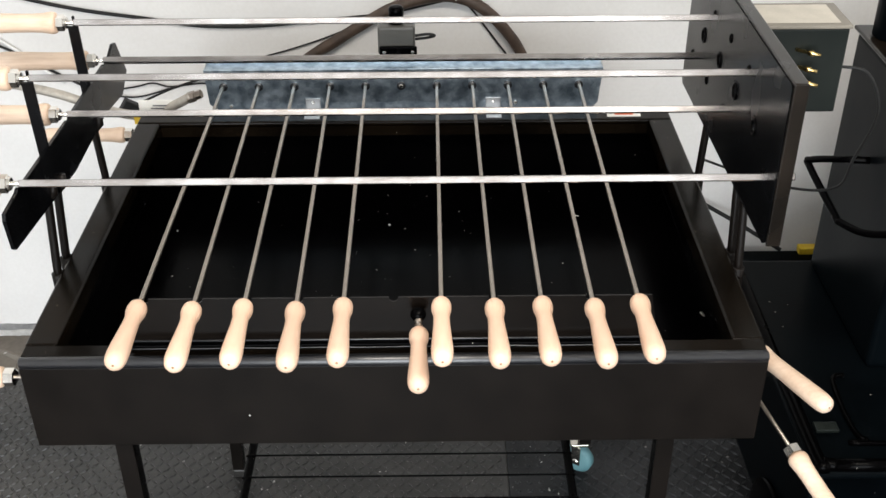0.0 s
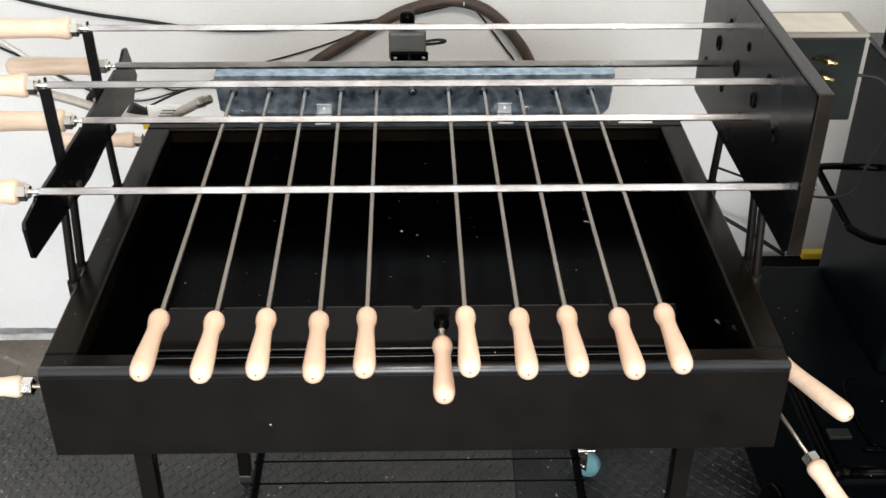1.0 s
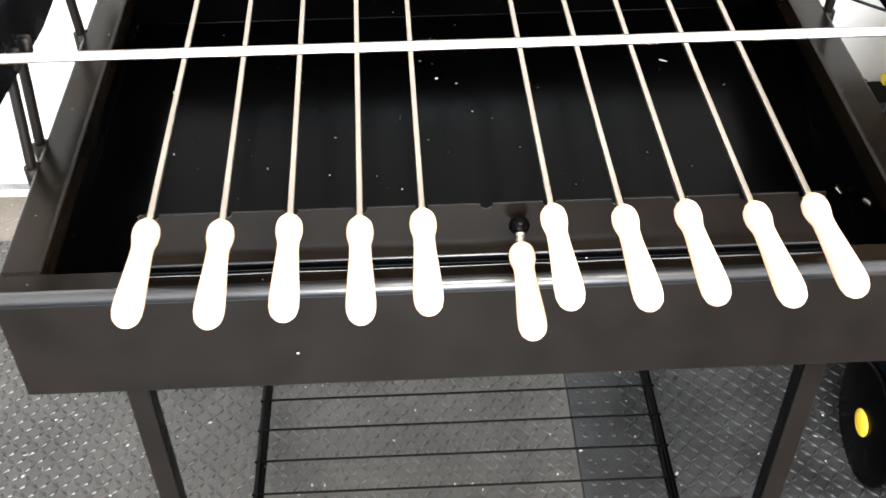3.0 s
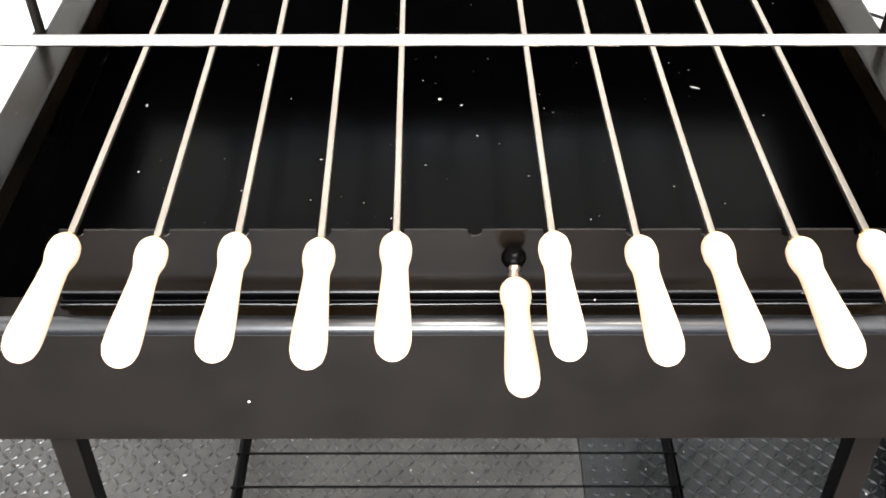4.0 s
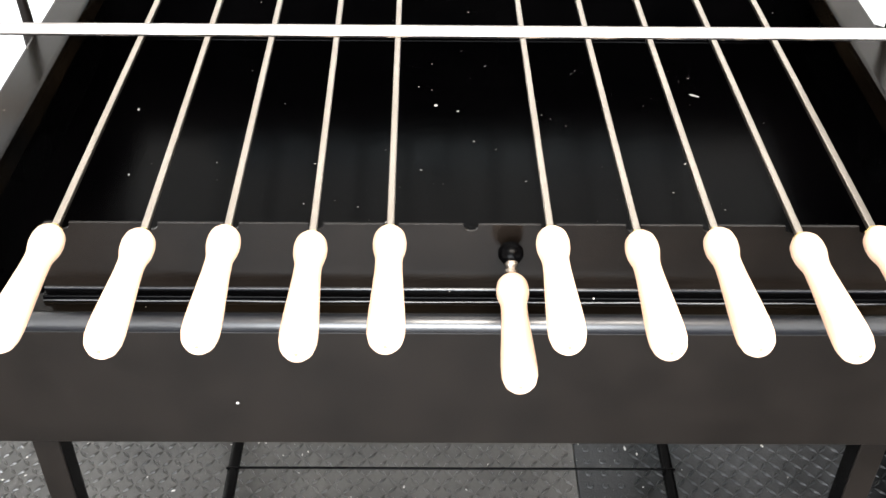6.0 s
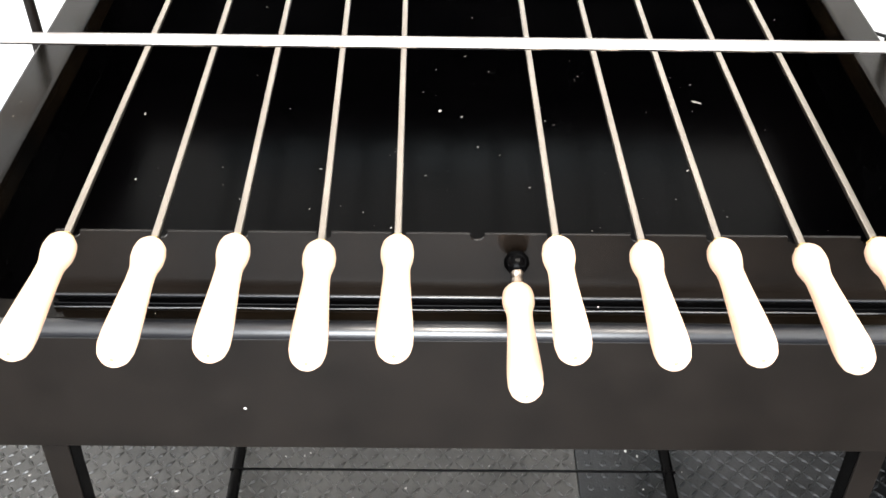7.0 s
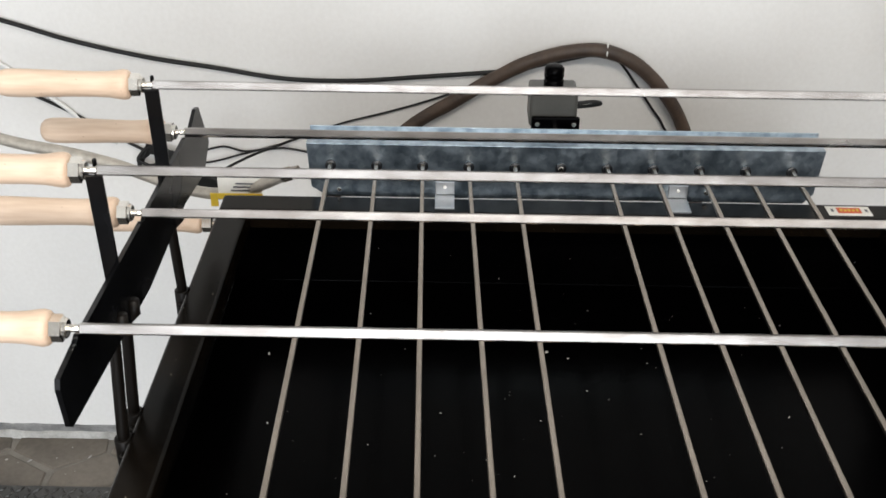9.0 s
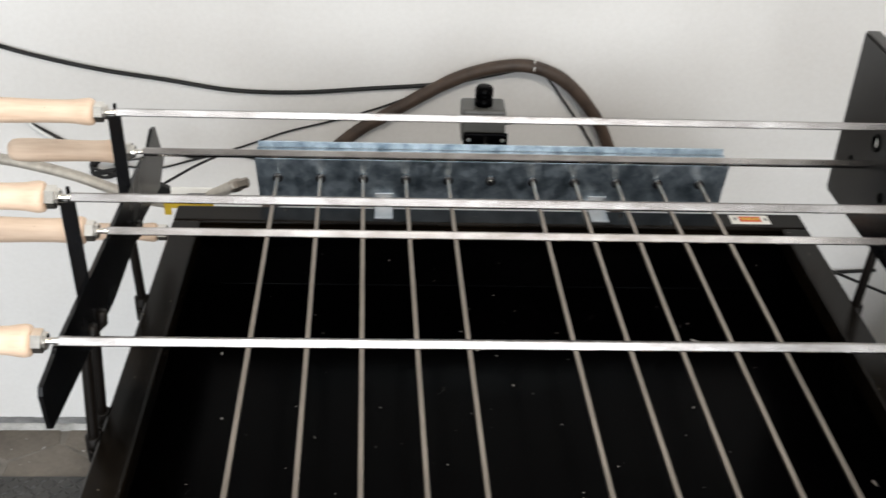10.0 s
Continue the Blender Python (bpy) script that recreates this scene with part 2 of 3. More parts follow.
def square_bar(a, b, w, h, turn=0.0, bm=None):
    m, length = along(a, b)
    one = bmesh.new()
    bmesh.ops.create_cube(one, size=1)
    bmesh.ops.transform(one, matrix=Matrix.LocRotScale((0, 0, length / 2), None, (w, h, length)), verts=one.verts)
    bmesh.ops.bevel(one, geom=one.edges[:], offset=min(w, h) * 0.12, segments=1, affect="EDGES")
    bmesh.ops.transform(one, matrix=m @ pose(0, 0, 0, 0, 0, turn), verts=one.verts)
    return merge(bm, one)


def smooth_path(points, steps=8):
    """Catmull-Rom through the points."""
    pts = [Vector(p) for p in points]
    pts = [pts[0] * 2 - pts[1]] + pts + [pts[-1] * 2 - pts[-2]]
    out = []
    for i in range(1, len(pts) - 2):
        a, b, c, d = pts[i - 1:i + 3]
        for k in range(steps):
            t = k / steps
            out.append(0.5 * ((2 * b) + (c - a) * t + (2 * a - 5 * b + 4 * c - d) * t * t + (3 * b - a - 3 * c + d) * t ** 3))
    return out + [pts[-2]]


def tube(points, r, n=10, steps=8, bm=None, wobble=0.0):
    path = smooth_path(points, steps) if steps > 1 else [Vector(p) for p in points]
    one = bmesh.new()
    rings = []
    side = None
    for i, p in enumerate(path):
        d = (path[min(i + 1, len(path) - 1)] - path[max(i - 1, 0)]).normalized()
        side = (d.orthogonal() if side is None else side - d * side.dot(d)).normalized()
        up = d.cross(side)
        rr = r * (1 + wobble * noise.noise(p * 30))
        rings.append([one.verts.new(p + side * rr * math.cos(2 * math.pi * k / n) + up * rr * math.sin(2 * math.pi * k / n)) for k in range(n)])
    for p, q in zip(rings, rings[1:]):
        for k in range(n):
            one.faces.new((p[k], p[(k + 1) % n], q[(k + 1) % n], q[k]))
    one.faces.new(rings[0])
    one.faces.new(rings[-1])
    return merge(bm, one)


def sheet(outline, thick, place, holes=(), n=20):
    """A flat sheet from a 2D outline with round or long holes (u, v, ru, rv), place: 4x4 from (u, v, w) to the world."""
    one = bmesh.new()
    loops = [outline] + [[(u + ru * math.cos(2 * math.pi * k / n), v + rv * math.sin(2 * math.pi * k / n)) for k in range(n)] for u, v, ru, rv in holes]
    edges = []
    for lp in loops:
        vs = [one.verts.new((u, v, 0)) for u, v in lp]
        edges += [one.edges.new((vs[k], vs[(k + 1) % len(vs)])) for k in range(len(vs))]
    bmesh.ops.triangle_fill(one, use_beauty=True, use_dissolve=False, edges=edges)
    ret = bmesh.ops.extrude_face_region(one, geom=one.faces[:])
    bmesh.ops.translate(one, vec=(0, 0, thick), verts=[v for v in ret["geom"] if isinstance(v, bmesh.types.BMVert)])
    bmesh.ops.transform(one, matrix=place, verts=one.verts)
    return one


# (u, v) = (y, z), thickness towards +x
ON_X = Matrix(((0, 0, 1, 0), (1, 0, 0, 0), (0, 1, 0, 0), (0, 0, 0, 1)))
# (u, v) = (x, z), thickness towards +y
ON_Y = Matrix(((1, 0, 0, 0), (0, 0, 1, 0), (0, 1, 0, 0), (0, 0, 0, 1)))


# ---- the room ----
WALL_Y = 1.215
solid("wall_back", box(-2.6, 2.8, WALL_Y, WALL_Y + 0.15, -0.05, 2.75), PLASTER, "white painted plaster wall behind the grill", "wall", "structure")
solid("wall_left", box(-2.75, -2.6, -3.6, WALL_Y + 0.15, -0.05, 2.75), PLASTER, "plain white painted side wall", "wall", "structure")
solid("wall_right", box(2.8, 2.95, -3.6, WALL_Y + 0.15, -0.05, 2.75), PLASTER, "plain white painted side wall", "wall", "structure")
front = box(-2.6, -1.75, -3.6, -3.45, -0.05, 2.75)
box(1.75, 2.8, -3.6, -3.45, -0.05, 2.75, bm=front)
box(-1.75, 1.75, -3.6, -3.45, 2.45, 2.75, bm=front)
solid("wall_front", front, PLASTER, "white wall with a wide open doorway", "wall", "structure")
solid("ceiling", box(-2.75, 2.95, -3.6, WALL_Y + 0.15, 2.75, 2.9), CEIL, "plain pale ceiling", "ceiling", "structure")
ground = solid("ground", box(-40, 40, -60, 20, -0.3, -0.06), GROUT, "pale concrete ground outside the doorway", "ground", "structure")
floor = solid("floor", box(-2.6, 2.8, -3.6, WALL_Y, -0.055, -0.012), GROUT, "grouted stone tile floor", "floor", "structure")


def ragged_strip(x0, x1, low, high, y, depth, rough, seed):
    """A rough strip along the wall foot whose upper and lower edges and face wander."""
    bm = bmesh.new()
    rows, n = [], int((x1 - x0) / 0.012)
    for k in range(n + 1):
        x = x0 + (x1 - x0) * k / n
        a = rough * (noise.noise((x * 14, seed, 0)) + 0.6 * noise.noise((x * 60, seed, 3)))
        b = rough * (noise.noise((x * 17, seed, 9)) + 0.6 * noise.noise((x * 70, seed, 5)))
        d = depth * (1 + 0.4 * noise.noise((x * 40, seed, 7)))
        rows.append([bm.verts.new(c) for c in ((x, y, low + a), (x, y - d, low + a + 0.001), (x, y - d * 0.8, high + b - 0.002), (x, y, high + b))])
    for p, q in zip(rows, rows[1:]):
        for c in range(3):
            bm.faces.new((p[c], p[c + 1], q[c + 1], q[c]))
    return bm


solid("baseboard", ragged_strip(-2.59, 2.79, -0.013, 0.0215, WALL_Y, 0.006, 0.0035, 2.0), GREY_FOOT, "uneven grey paint edge along the wall foot", "baseboard", "structure")
solid("trim", ragged_strip(-2.59, 2.79, -0.014, 0.006, WALL_Y - 0.0055, 0.007, 0.0032, 8.0), CAULK, "ragged pale sealant line along the wall foot", "trim", "structure")

# ---- the grill ----
W, D, H, B = 0.506, 0.768, 0.85, 0.700
grill = thing("charcoal_grill", (0, D / 2, 0), "large black enamelled steel charcoal grill on square legs", "grill")
BOX_BEVEL = 0.004
part("front_panel", box(-W, W, 0.0, 0.004, B - 0.001, H - 0.012, 0.0015), BLACK_SATIN, grill, "flat satin black front panel")
part("front_lip", lathe([(0, 0.006), (0.002, 0.0085), (2 * W - 0.002, 0.0085), (2 * W, 0.006)], (-W, 0.0065, H - 0.0075), (W, 0.0065, H - 0.0075), 20), BLACK_GLOSS, grill,
     "rounded glossy front edge", smooth=True)
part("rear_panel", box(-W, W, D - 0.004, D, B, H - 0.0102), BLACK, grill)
part("weld_bead", rod((-0.45, D - 0.0055, B + 0.0045), (0.45, D - 0.0055, B + 0.0045), 0.0016, 8), BLACK, grill, "thin weld line")
for s in (-1, 1):
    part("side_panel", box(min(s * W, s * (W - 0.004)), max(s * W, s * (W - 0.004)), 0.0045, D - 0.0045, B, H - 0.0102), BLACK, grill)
    x0, x1 = sorted((s * (W + 0.001), s * 0.463))
    rail = box(x0, x1, 0.036, 0.722, H - 0.010, H, 0.0042, 3)
    xi0, xi1 = sorted((s * 0.4665, s * 0.463))
    box(xi0, xi1, 0.04, 0.72, H - 0.03, H - 0.0104, bm=rail)
    part("side_rim", rail, RIM, grill, "scuffed black side rim with painted brown sheen")
rim = box(-W + 0.001, W - 0.001, 0.0105, 0.0358, H - 0.006, H - 0.0005, 0.0014)
box(-0.4625, 0.4625, 0.032, 0.0356, H - 0.03, H - 0.0062, bm=rim)
part("front_rim", rim, RIM, grill, "scuffed black front rim with painted brown sheen")
rim = box(-W - 0.001, W + 0.001, 0.7222, D + 0.001, H - 0.010, H, 0.0042, 3)
box(-0.4625, 0.4625, 0.7226, 0.7258, H - 0.03, H - 0.0104, bm=rim)
part("rear_rim", rim, RIM, grill, "black rear rim")
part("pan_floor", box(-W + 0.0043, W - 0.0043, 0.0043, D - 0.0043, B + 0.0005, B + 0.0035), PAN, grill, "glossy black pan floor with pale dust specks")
for x in (-0.391, 0.384):
    for y in (0.012, 0.655):
        foot = 0.004 if x < 0 or y < 0.1 else 0.0865
        inner = x + 0.0125 if x < 0 else x - 0.0125
        a0, a1 = sorted((inner, inner - math.copysign(0.003, -x)))
        # Inner side takes the near-black enamel to paint its shade; front stays satin.
        leg = part("leg", box(a0, a1, y + 0.0032, y + 0.026, foot, B - 0.0015, 0.0008), BLACK, grill, "black angle iron leg, inner side darkened as shade")
        part("front_flange", box(x - 0.0125, x + 0.0125, y, y + 0.003, foot, B - 0.0015, 0.001), BLACK_SATIN, leg)
        if x < 0 or y < 0.1:
            part("foot_cap", box(x - 0.0145, x + 0.0145, y - 0.002, y + 0.027, -0.001, 0.02, 0.003), RUBBER, grill, "black rubber foot cap")
caster = part("caster", box(0.352, 0.392, 0.652, 0.692, 0.078, 0.086, 0.002), NICKEL, grill, "small plated caster with turquoise tyre")
hub, ax = Vector((0.374, 0.668, 0.036)), Vector((0.55, 0.835, 0))
for sgn in (-1, 1):
    c = hub + ax * 0.0165 * sgn
    part("fork", square_bar(c - Vector((0, 0, 0.008)), (c.x, c.y, 0.0782), 0.003, 0.022, 57), NICKEL, caster)
wheel_a, wheel_b = hub - ax * 0.012, hub + ax * 0.012
part("tyre", lathe([(0, 0.027), (0.004, 0.0345), (0.02, 0.0345), (0.024, 0.027)], wheel_a, wheel_b, 28), TEAL, caster, "turquoise rubber tyre", True)
part("axle", rod(hub - ax * 0.02, hub + ax * 0.02, 0.0075), NICKEL, caster)
part("cross_bar", box(-0.3762, 0.3562, 0.015, 0.034, 0.374, 0.393, 0.002), BLACK_SATIN, grill, "square front cross bar between the legs")

# wire shelf under the pan
shelf = thing("wire_shelf", (0, 0.35, 0.15), "black wire shelf hanging below the grill pan", "shelf")
for s in (-0.336, 0.330):
    part("side_rail", tube([(s, -0.02, 0.152), (s, 0.3, 0.15), (s, 0.622, 0.15)], 0.0088, 12), BLACK, shelf, smooth=True)
for k in range(10):
    y = 0.6175 - 0.0642 * k
    part("wire", tube([(-0.334, y, 0.1545), (-0.32, y, 0.1575), (0, y, 0.1575), (0.315, y, 0.1575), (0.328, y, 0.1545)], 0.0020, 8, 4), BLACK, shelf, smooth=True)
for s in (-0.336, 0.330):
    for y in (0.03, 0.67):
        yy = min(y, 0.6)
        part("bracket", square_bar((s, yy, 0.15), (-0.378 if s < 0 else 0.358, y, 0.15), 0.006, 0.012), BLACK, shelf)

# notched rest along the front
rest_x = [-0.332, -0.2603, -0.1943, -0.1258, -0.0644, 0.0005, 0.0637, 0.1329, 0.1955, 0.2626, 0.3231]
top = [(-0.360, 0.857), (-0.346, 0.9262)]
for x in rest_x:
    top += [(x - 0.0062, 0.9262), (x - 0.0056, 0.9222), (x - 0.003, 0.92), (x, 0.9193), (x + 0.003, 0.92), (x + 0.0056, 0.9222), (x + 0.0062, 0.9262)]
top += [(0.345, 0.9262), (0.358, 0.857)]
rest = thing("skewer_rest", (0, 0.03, 0.85), "folded black sheet rest with notches for skewers", "rest")
part("notched_plate", sheet(top, 0.0025, Matrix.Translation((0, 0.0335, 0)) @ ON_Y), REST, rest)
part("fold", rod((-0.360, 0.0335, 0.8572), (0.358, 0.0335, 0.8572), 0.0016, 10), BLACK_GLOSS, rest, "glossy folded edge", True)
part("foot_flange", box(-0.360, 0.358, 0.0245, 0.0325, H, 0.8556, 0.0008), BLACK, rest)
part("weld_bead", tube([(-0.36 + 0.0398 * k, 0.0243, H + 0.0008 + 0.0004 * math.sin(k * 2.1)) for k in range(19)], 0.0009, 8, 4, wobble=0.5), BLACK_GLOSS, rest, "thin uneven weld line", True)


# ---- small skewers ----
hole_x = [-0.0065 + 0.0679 * (k - 5) for k in range(11)]
def handle(parent, a, b, material, profile, name="handle", label="", hole=True):
    m, length = along(a, b)
    h = part(name, lathe(profile, a, b, 24), material, parent, label, True)
    if hole:
        d = (Vector(b) - Vector(a)).normalized()
        end = Vector(a) + d * profile[-1][0]
        part("pilot_hole", rod(end - d * 0.001, end + d * 0.0003, 0.0017, 8), DARK_HOLE, h)
    return h


SMALL = [(h * 0.935, r * 0.87) for h, r in [(0, 0.0085), (0.002, 0.0115), (0.007, 0.0142), (0.014, 0.0152), (0.022, 0.0150), (0.029, 0.0137), (0.035, 0.0124), (0.043, 0.0119), (0.06, 0.0123), (0.085, 0.0136),
         (0.11, 0.0150), (0.127, 0.0157), (0.138, 0.0155), (0.146, 0.0138), (0.151, 0.0105), (0.1535, 0.006), (0.154, 0.002)]]


def small_skewer():
    s = thing("skewer", (0, 0.02, 0.9325), "thin square steel skewer with turned pale beech handle", "skewer", "skewers in the front rest")
    part("blade", square_bar((0, 0.016, 0.9315), (0, 0.792, 0.9), 0.0058, 0.0058), STEEL_Y, s, "thin square steel blade")
    part("ferrule", lathe([(0, 0.0050), (0.0006, 0.0072), (0.005, 0.0072), (0.0056, 0.0050)], (0, 0.025, 0.9312), (0, 0.0185, 0.9316), 6), BRASS, s, "small brass-coloured nut")
    handle(s, (0, 0.019, 0.9325), (0, -0.135, 0.9468), WOOD, SMALL, label="turned pale beech handle")
    return s


FORWARD = [0.0, -0.005, 0.0, -0.007, 0.001, None, 0.001, -0.004, 0.0, -0.006, 0.003]
first = None
for x, hx, dy in zip(rest_x, hole_x, FORWARD):
    if dy is None:
        continue
    m = Matrix.Translation((x, 0.0135 + dy, 0.9325)) @ pose(0, 0, 0, 0, 0, -math.degrees(math.atan2(hx - x, 0.754)))
    if first is None:
        first = small_skewer()
        first.matrix_basis = m
    else:
        copy_thing(first, m)

# handle with black ball knob on the front
knob = thing("knob_handle", (0.034, 0.02, 0.885), "turned beech handle on a black ball knob", "handle")
part("ball", lathe([(0, 0.004), (0.002, 0.008), (0.006, 0.0104), (0.0105, 0.0106), (0.015, 0.008), (0.018, 0.005)], (0.0330, 0.0298, 0.9085), (0.0332, 0.0130, 0.9045), 20), BLACK, knob, "glossy black ball", True)
part("threaded_neck", lathe([(0, 0.0046), (0.003, 0.0056), (0.006, 0.0044), (0.009, 0.0058), (0.012, 0.0044), (0.015, 0.0058), (0.018, 0.0046), (0.022, 0.0046)], (0.0333, 0.0145, 0.9050), (0.0337, 0.0040, 0.8905), 12), STEEL_Y, knob)
handle(knob, (0.0338, 0.0060, 0.8905), (0.0340, -0.129, 0.8945), WOOD, [(h * 0.86, r) for h, r in SMALL], label="turned beech handle")

# ---- left bearer plate with uprights ----
PX = -0.518
bearer = thing("skewer_bearer", (PX, 0.42, H), "black steel side bearer with notched uprights for long skewers", "bearer")
outline = [(0.094, 1.024), (0.090, 1.015), (0.096, 0.968), (0.102, 0.963), (0.38, 0.934), (0.575, 0.940), (0.69, 0.925), (0.737, 0.952), (0.697, 1.022), (0.680, 1.026), (0.640, 1.012), (0.625, 1.0115),
           (0.612, 1.016), (0.405, 1.019), (0.396, 1.0145), (0.387, 1.019), (0.163, 1.027), (0.154, 1.0305), (0.145, 1.027)]
part("plate", sheet(outline, 0.005, Matrix.Translation((PX, 0, 0)) @ ON_X), PLATE, bearer, "flat black plate with pointed rear end")
for y, z in ((0.518, 1.128), (0.284, 1.135)):
    up = square_bar((PX - 0.004, y + 0.012, 0.955), (PX - 0.004, y + 0.002, z - 0.0066), 0.004, 0.017, 90)
    box(PX - 0.006, PX - 0.002, y + 0.0078, y + 0.0125, z - 0.012, z + 0.0075, 0.001, 1, up)
    part("upright", up, PLATE, bearer, "flat black upright with a hooked tip")
POSTS = ((0.526, 0.524, 0.94), (0.233, 0.264, 0.955), (0.278, 0.307, 0.945))


def posts(owner, side, foot_x, head_x):
    for y0, y1, zt in POSTS:
        rod_bm = tube([(side * foot_x, y0, 0.808), (side * foot_x, y0, 0.845), (side * (foot_x + 0.003), y1, zt - 0.008), (side * head_x, y1, zt + 0.006), (side * head_x, y1, zt + 0.022)], 0.0066, 10, 1)
        part("post", rod_bm, BLACK_SATIN, owner, smooth=True)
        sock = part("socket", lathe([(0, 0.009), (0.001, 0.0102), (0.037, 0.0102), (0.038, 0.009)], (side * foot_x, y0, 0.80), (side * foot_x, y0, 0.838), 14), BLACK_SATIN, owner, smooth=True)
        part("locking_pin", rod((side * foot_x, y0 - 0.0112, 0.823), (side * foot_x, y0 - 0.018, 0.823), 0.003, 8), BLACK_SATIN, sock)


posts(bearer, -1, 0.5185, 0.5100)

# ---- right bearer plate with flanges ----
RX = 0.513
drive = thing("drive_plate", (RX, 0.42, H), "large black folded steel plate with drive holes", "drive plate")
small_holes = [(0.651, 1.012), (0.535, 1.012), (0.418, 1.016), (0.308, 1.012), (0.176, 1.03), (0.534, 1.127), (0.425, 1.13), (0.312, 1.127)]
big_holes = [(0.587, 1.071), (0.472, 1.075), (0.363, 1.07), (0.247, 1.067)]
holes = [(u, v, 0.0045, 0.0075) for u, v in small_holes] + [(u, v, 0.0095, 0.013) for u, v in big_holes]
part("plate", sheet([(0.124, 0.952), (0.132, 0.944), (0.70, 0.934), (0.705, 0.94), (0.705, 1.182), (0.70, 1.187), (0.126, 1.187), (0.12, 1.182)], 0.004, Matrix.Translation((RX, 0, 0)) @ ON_X, holes),
     PLATE, drive, "flat black plate pierced by rows of holes")
part("top_flange", box(RX + 0.001, RX + 0.021, 0.118, 0.707, 1.1872, 1.1915, 0.0018), FLANGE, drive, "black folded edge with painted brownish sheen")
part("front_flange", box(RX + 0.001, RX + 0.021, 0.1155, 0.1198, 0.948, 1.1915, 0.0018), FLANGE, drive, "black folded edge with painted brownish sheen")
part("rear_flange", box(RX + 0.001, RX + 0.021, 0.7052, 0.7095, 0.936, 1.187, 0.0015), PLATE, drive)
for u, v, r, t in [(u, v, 0.0115, 0.0022) for u, v in big_holes] + [(u, v, 0.0062, 0.0014) for u, v in small_holes]:
    ring = [(RX - 0.0006, u + r * 0.86 * math.cos(a), v + r * math.sin(a)) for a in [k * math.pi / 9 for k in range(19)]]
    part("bushing", tube(ring, t, 8, 1), BLACK, drive, smooth=True)
posts(drive, 1, 0.5185, 0.5240)

gear = thing("gear_motor", (0.637, 0.5, 0.99), "green-black gear motor box with beige top cover", "motor")
part("casing", box(0.556, 0.704, 0.45, 0.545, 0.992, 1.134, 0.003), GREEN_BLACK, gear)
part("cover", box(0.553, 0.707, 0.447, 0.548, 1.1345, 1.141, 0.002), BEIGE, gear, "beige top cover")
part("label_plate", box(0.572, 0.690, 0.458, 0.537, 1.1412, 1.1418), AGED_PAPER, gear, "pale blank label")
part("bracket", box(0.5475, 0.5555, 0.46, 0.54, 1.0, 1.12, 0.001), GREEN_BLACK, gear)
part("bracket", box(0.518, 0.5473, 0.47, 0.535, 1.05, 1.056, 0.001), GREEN_BLACK, gear)
for z, l in ((1.101, 0.664), (1.074, 0.663), (1.050, 0.668)):
    part("terminal", lathe([(0, 0.003), (0.02, 0.003), (0.021, 0.0048), (0.028, 0.0048), (0.03, 0.003), (0.04, 0.0026)], (l - 0.04, 0.449, z), (l, 0.418, z), 8), BRASS, gear, "brass terminal", True)

# ---- long skewers ----
BIG = [(0, 0.0145), (0.002, 0.0168), (0.007, 0.0178), (0.014, 0.0170), (0.024, 0.0155), (0.04, 0.0148), (0.065, 0.0150), (0.1, 0.0160), (0.13, 0.0166), (0.145, 0.0162), (0.153, 0.0143),
       (0.157, 0.0105), (0.1585, 0.005), (0.159, 0.002)]


def long_skewer(shift=0.0):
    s = thing("long_skewer", (-0.5, 0, 0), "long square stainless skewer with pale beech handle and hex nut", "skewer", "long skewers across the grill")
    part("blade", square_bar((-0.516, 0, 0), (0.545, 0, 0), 0.0102, 0.0102), STEEL, s, "square stainless blade")
    part("neck", rod((-0.536, 0, 0), (-0.515, 0, 0), 0.0036, 10), NICKEL, s, smooth=True)
    nut = lathe([(0, 0.0108), (0.0012, 0.0132), (0.0115, 0.0132), (0.0128, 0.0108)], (-0.530, 0, 0), (-0.545, 0, 0), 6)
    lathe([(0, 0.0085), (0.001, 0.0098), (0.004, 0.0098), (0.005, 0.008)], (-0.5265, 0, 0), (-0.5315, 0, 0), 14, nut)
    part("hex_nut", nut, NICKEL, s, "plated hexagonal nut")
    handle(s, (-0.5425, 0, 0), (-0.73, 0, 0), WOOD_X, BIG, label="turned pale beech handle", hole=False)
    return s


LONG = [(0.518, 1.128, -0.003, 66), (0.618, 1.021, 0.001, 44), (0.284, 1.135, -0.001, 63), (0.394, 1.026, 0.002, 58), (0.154, 1.037, 0.005, 60)]
lead = None
for y, z, dx, turn in LONG:
    m = Matrix.Translation((-0.5 + dx, y, z)) @ pose(0, 0, 0, turn, 0, 0)
    if lead is None:
        lead = long_skewer()
        lead.matrix_basis = m
    else:
        copy_thing(lead, m)


# handles on the sides of the pan
def side_handle(a, b, label):
    """a: where the rod leaves the pan; b: the far end of the wood."""
    a, b = Vector(a), Vector(b)
    d = (b - a).normalized()
    s = thing("side_handle", a, label, "handle", "side handles of the grill")
    start = b - d * 0.157
    part("rod", rod(a, start + d * 0.01, 0.0032, 10), STEEL_Y, s, "dull steel rod", smooth=True)
    part("hex_nut", lathe([(0, 0.0105), (0.0012, 0.0128), (0.0145, 0.0128), (0.0158, 0.0105)], start - d * 0.0165, start, 6), NICKEL, s, "plated hexagonal nut")
    handle(s, start, b, WOOD_X, [(h * 0.98, r * 0.86) for h, r in BIG], label="turned pale beech handle")


side_handle((-0.499, 0.03, 0.80), (-0.70, 0.03, 0.80), "pale beech side handle with plated nut")
side_handle((-0.499, 0.722, 0.826), (-0.69, 0.722, 0.826), "pale beech side handle with plated nut")
side_handle((0.499, 0.235, 0.738), (0.600, -0.008, 0.761), "pale beech side handle pointing forwards")
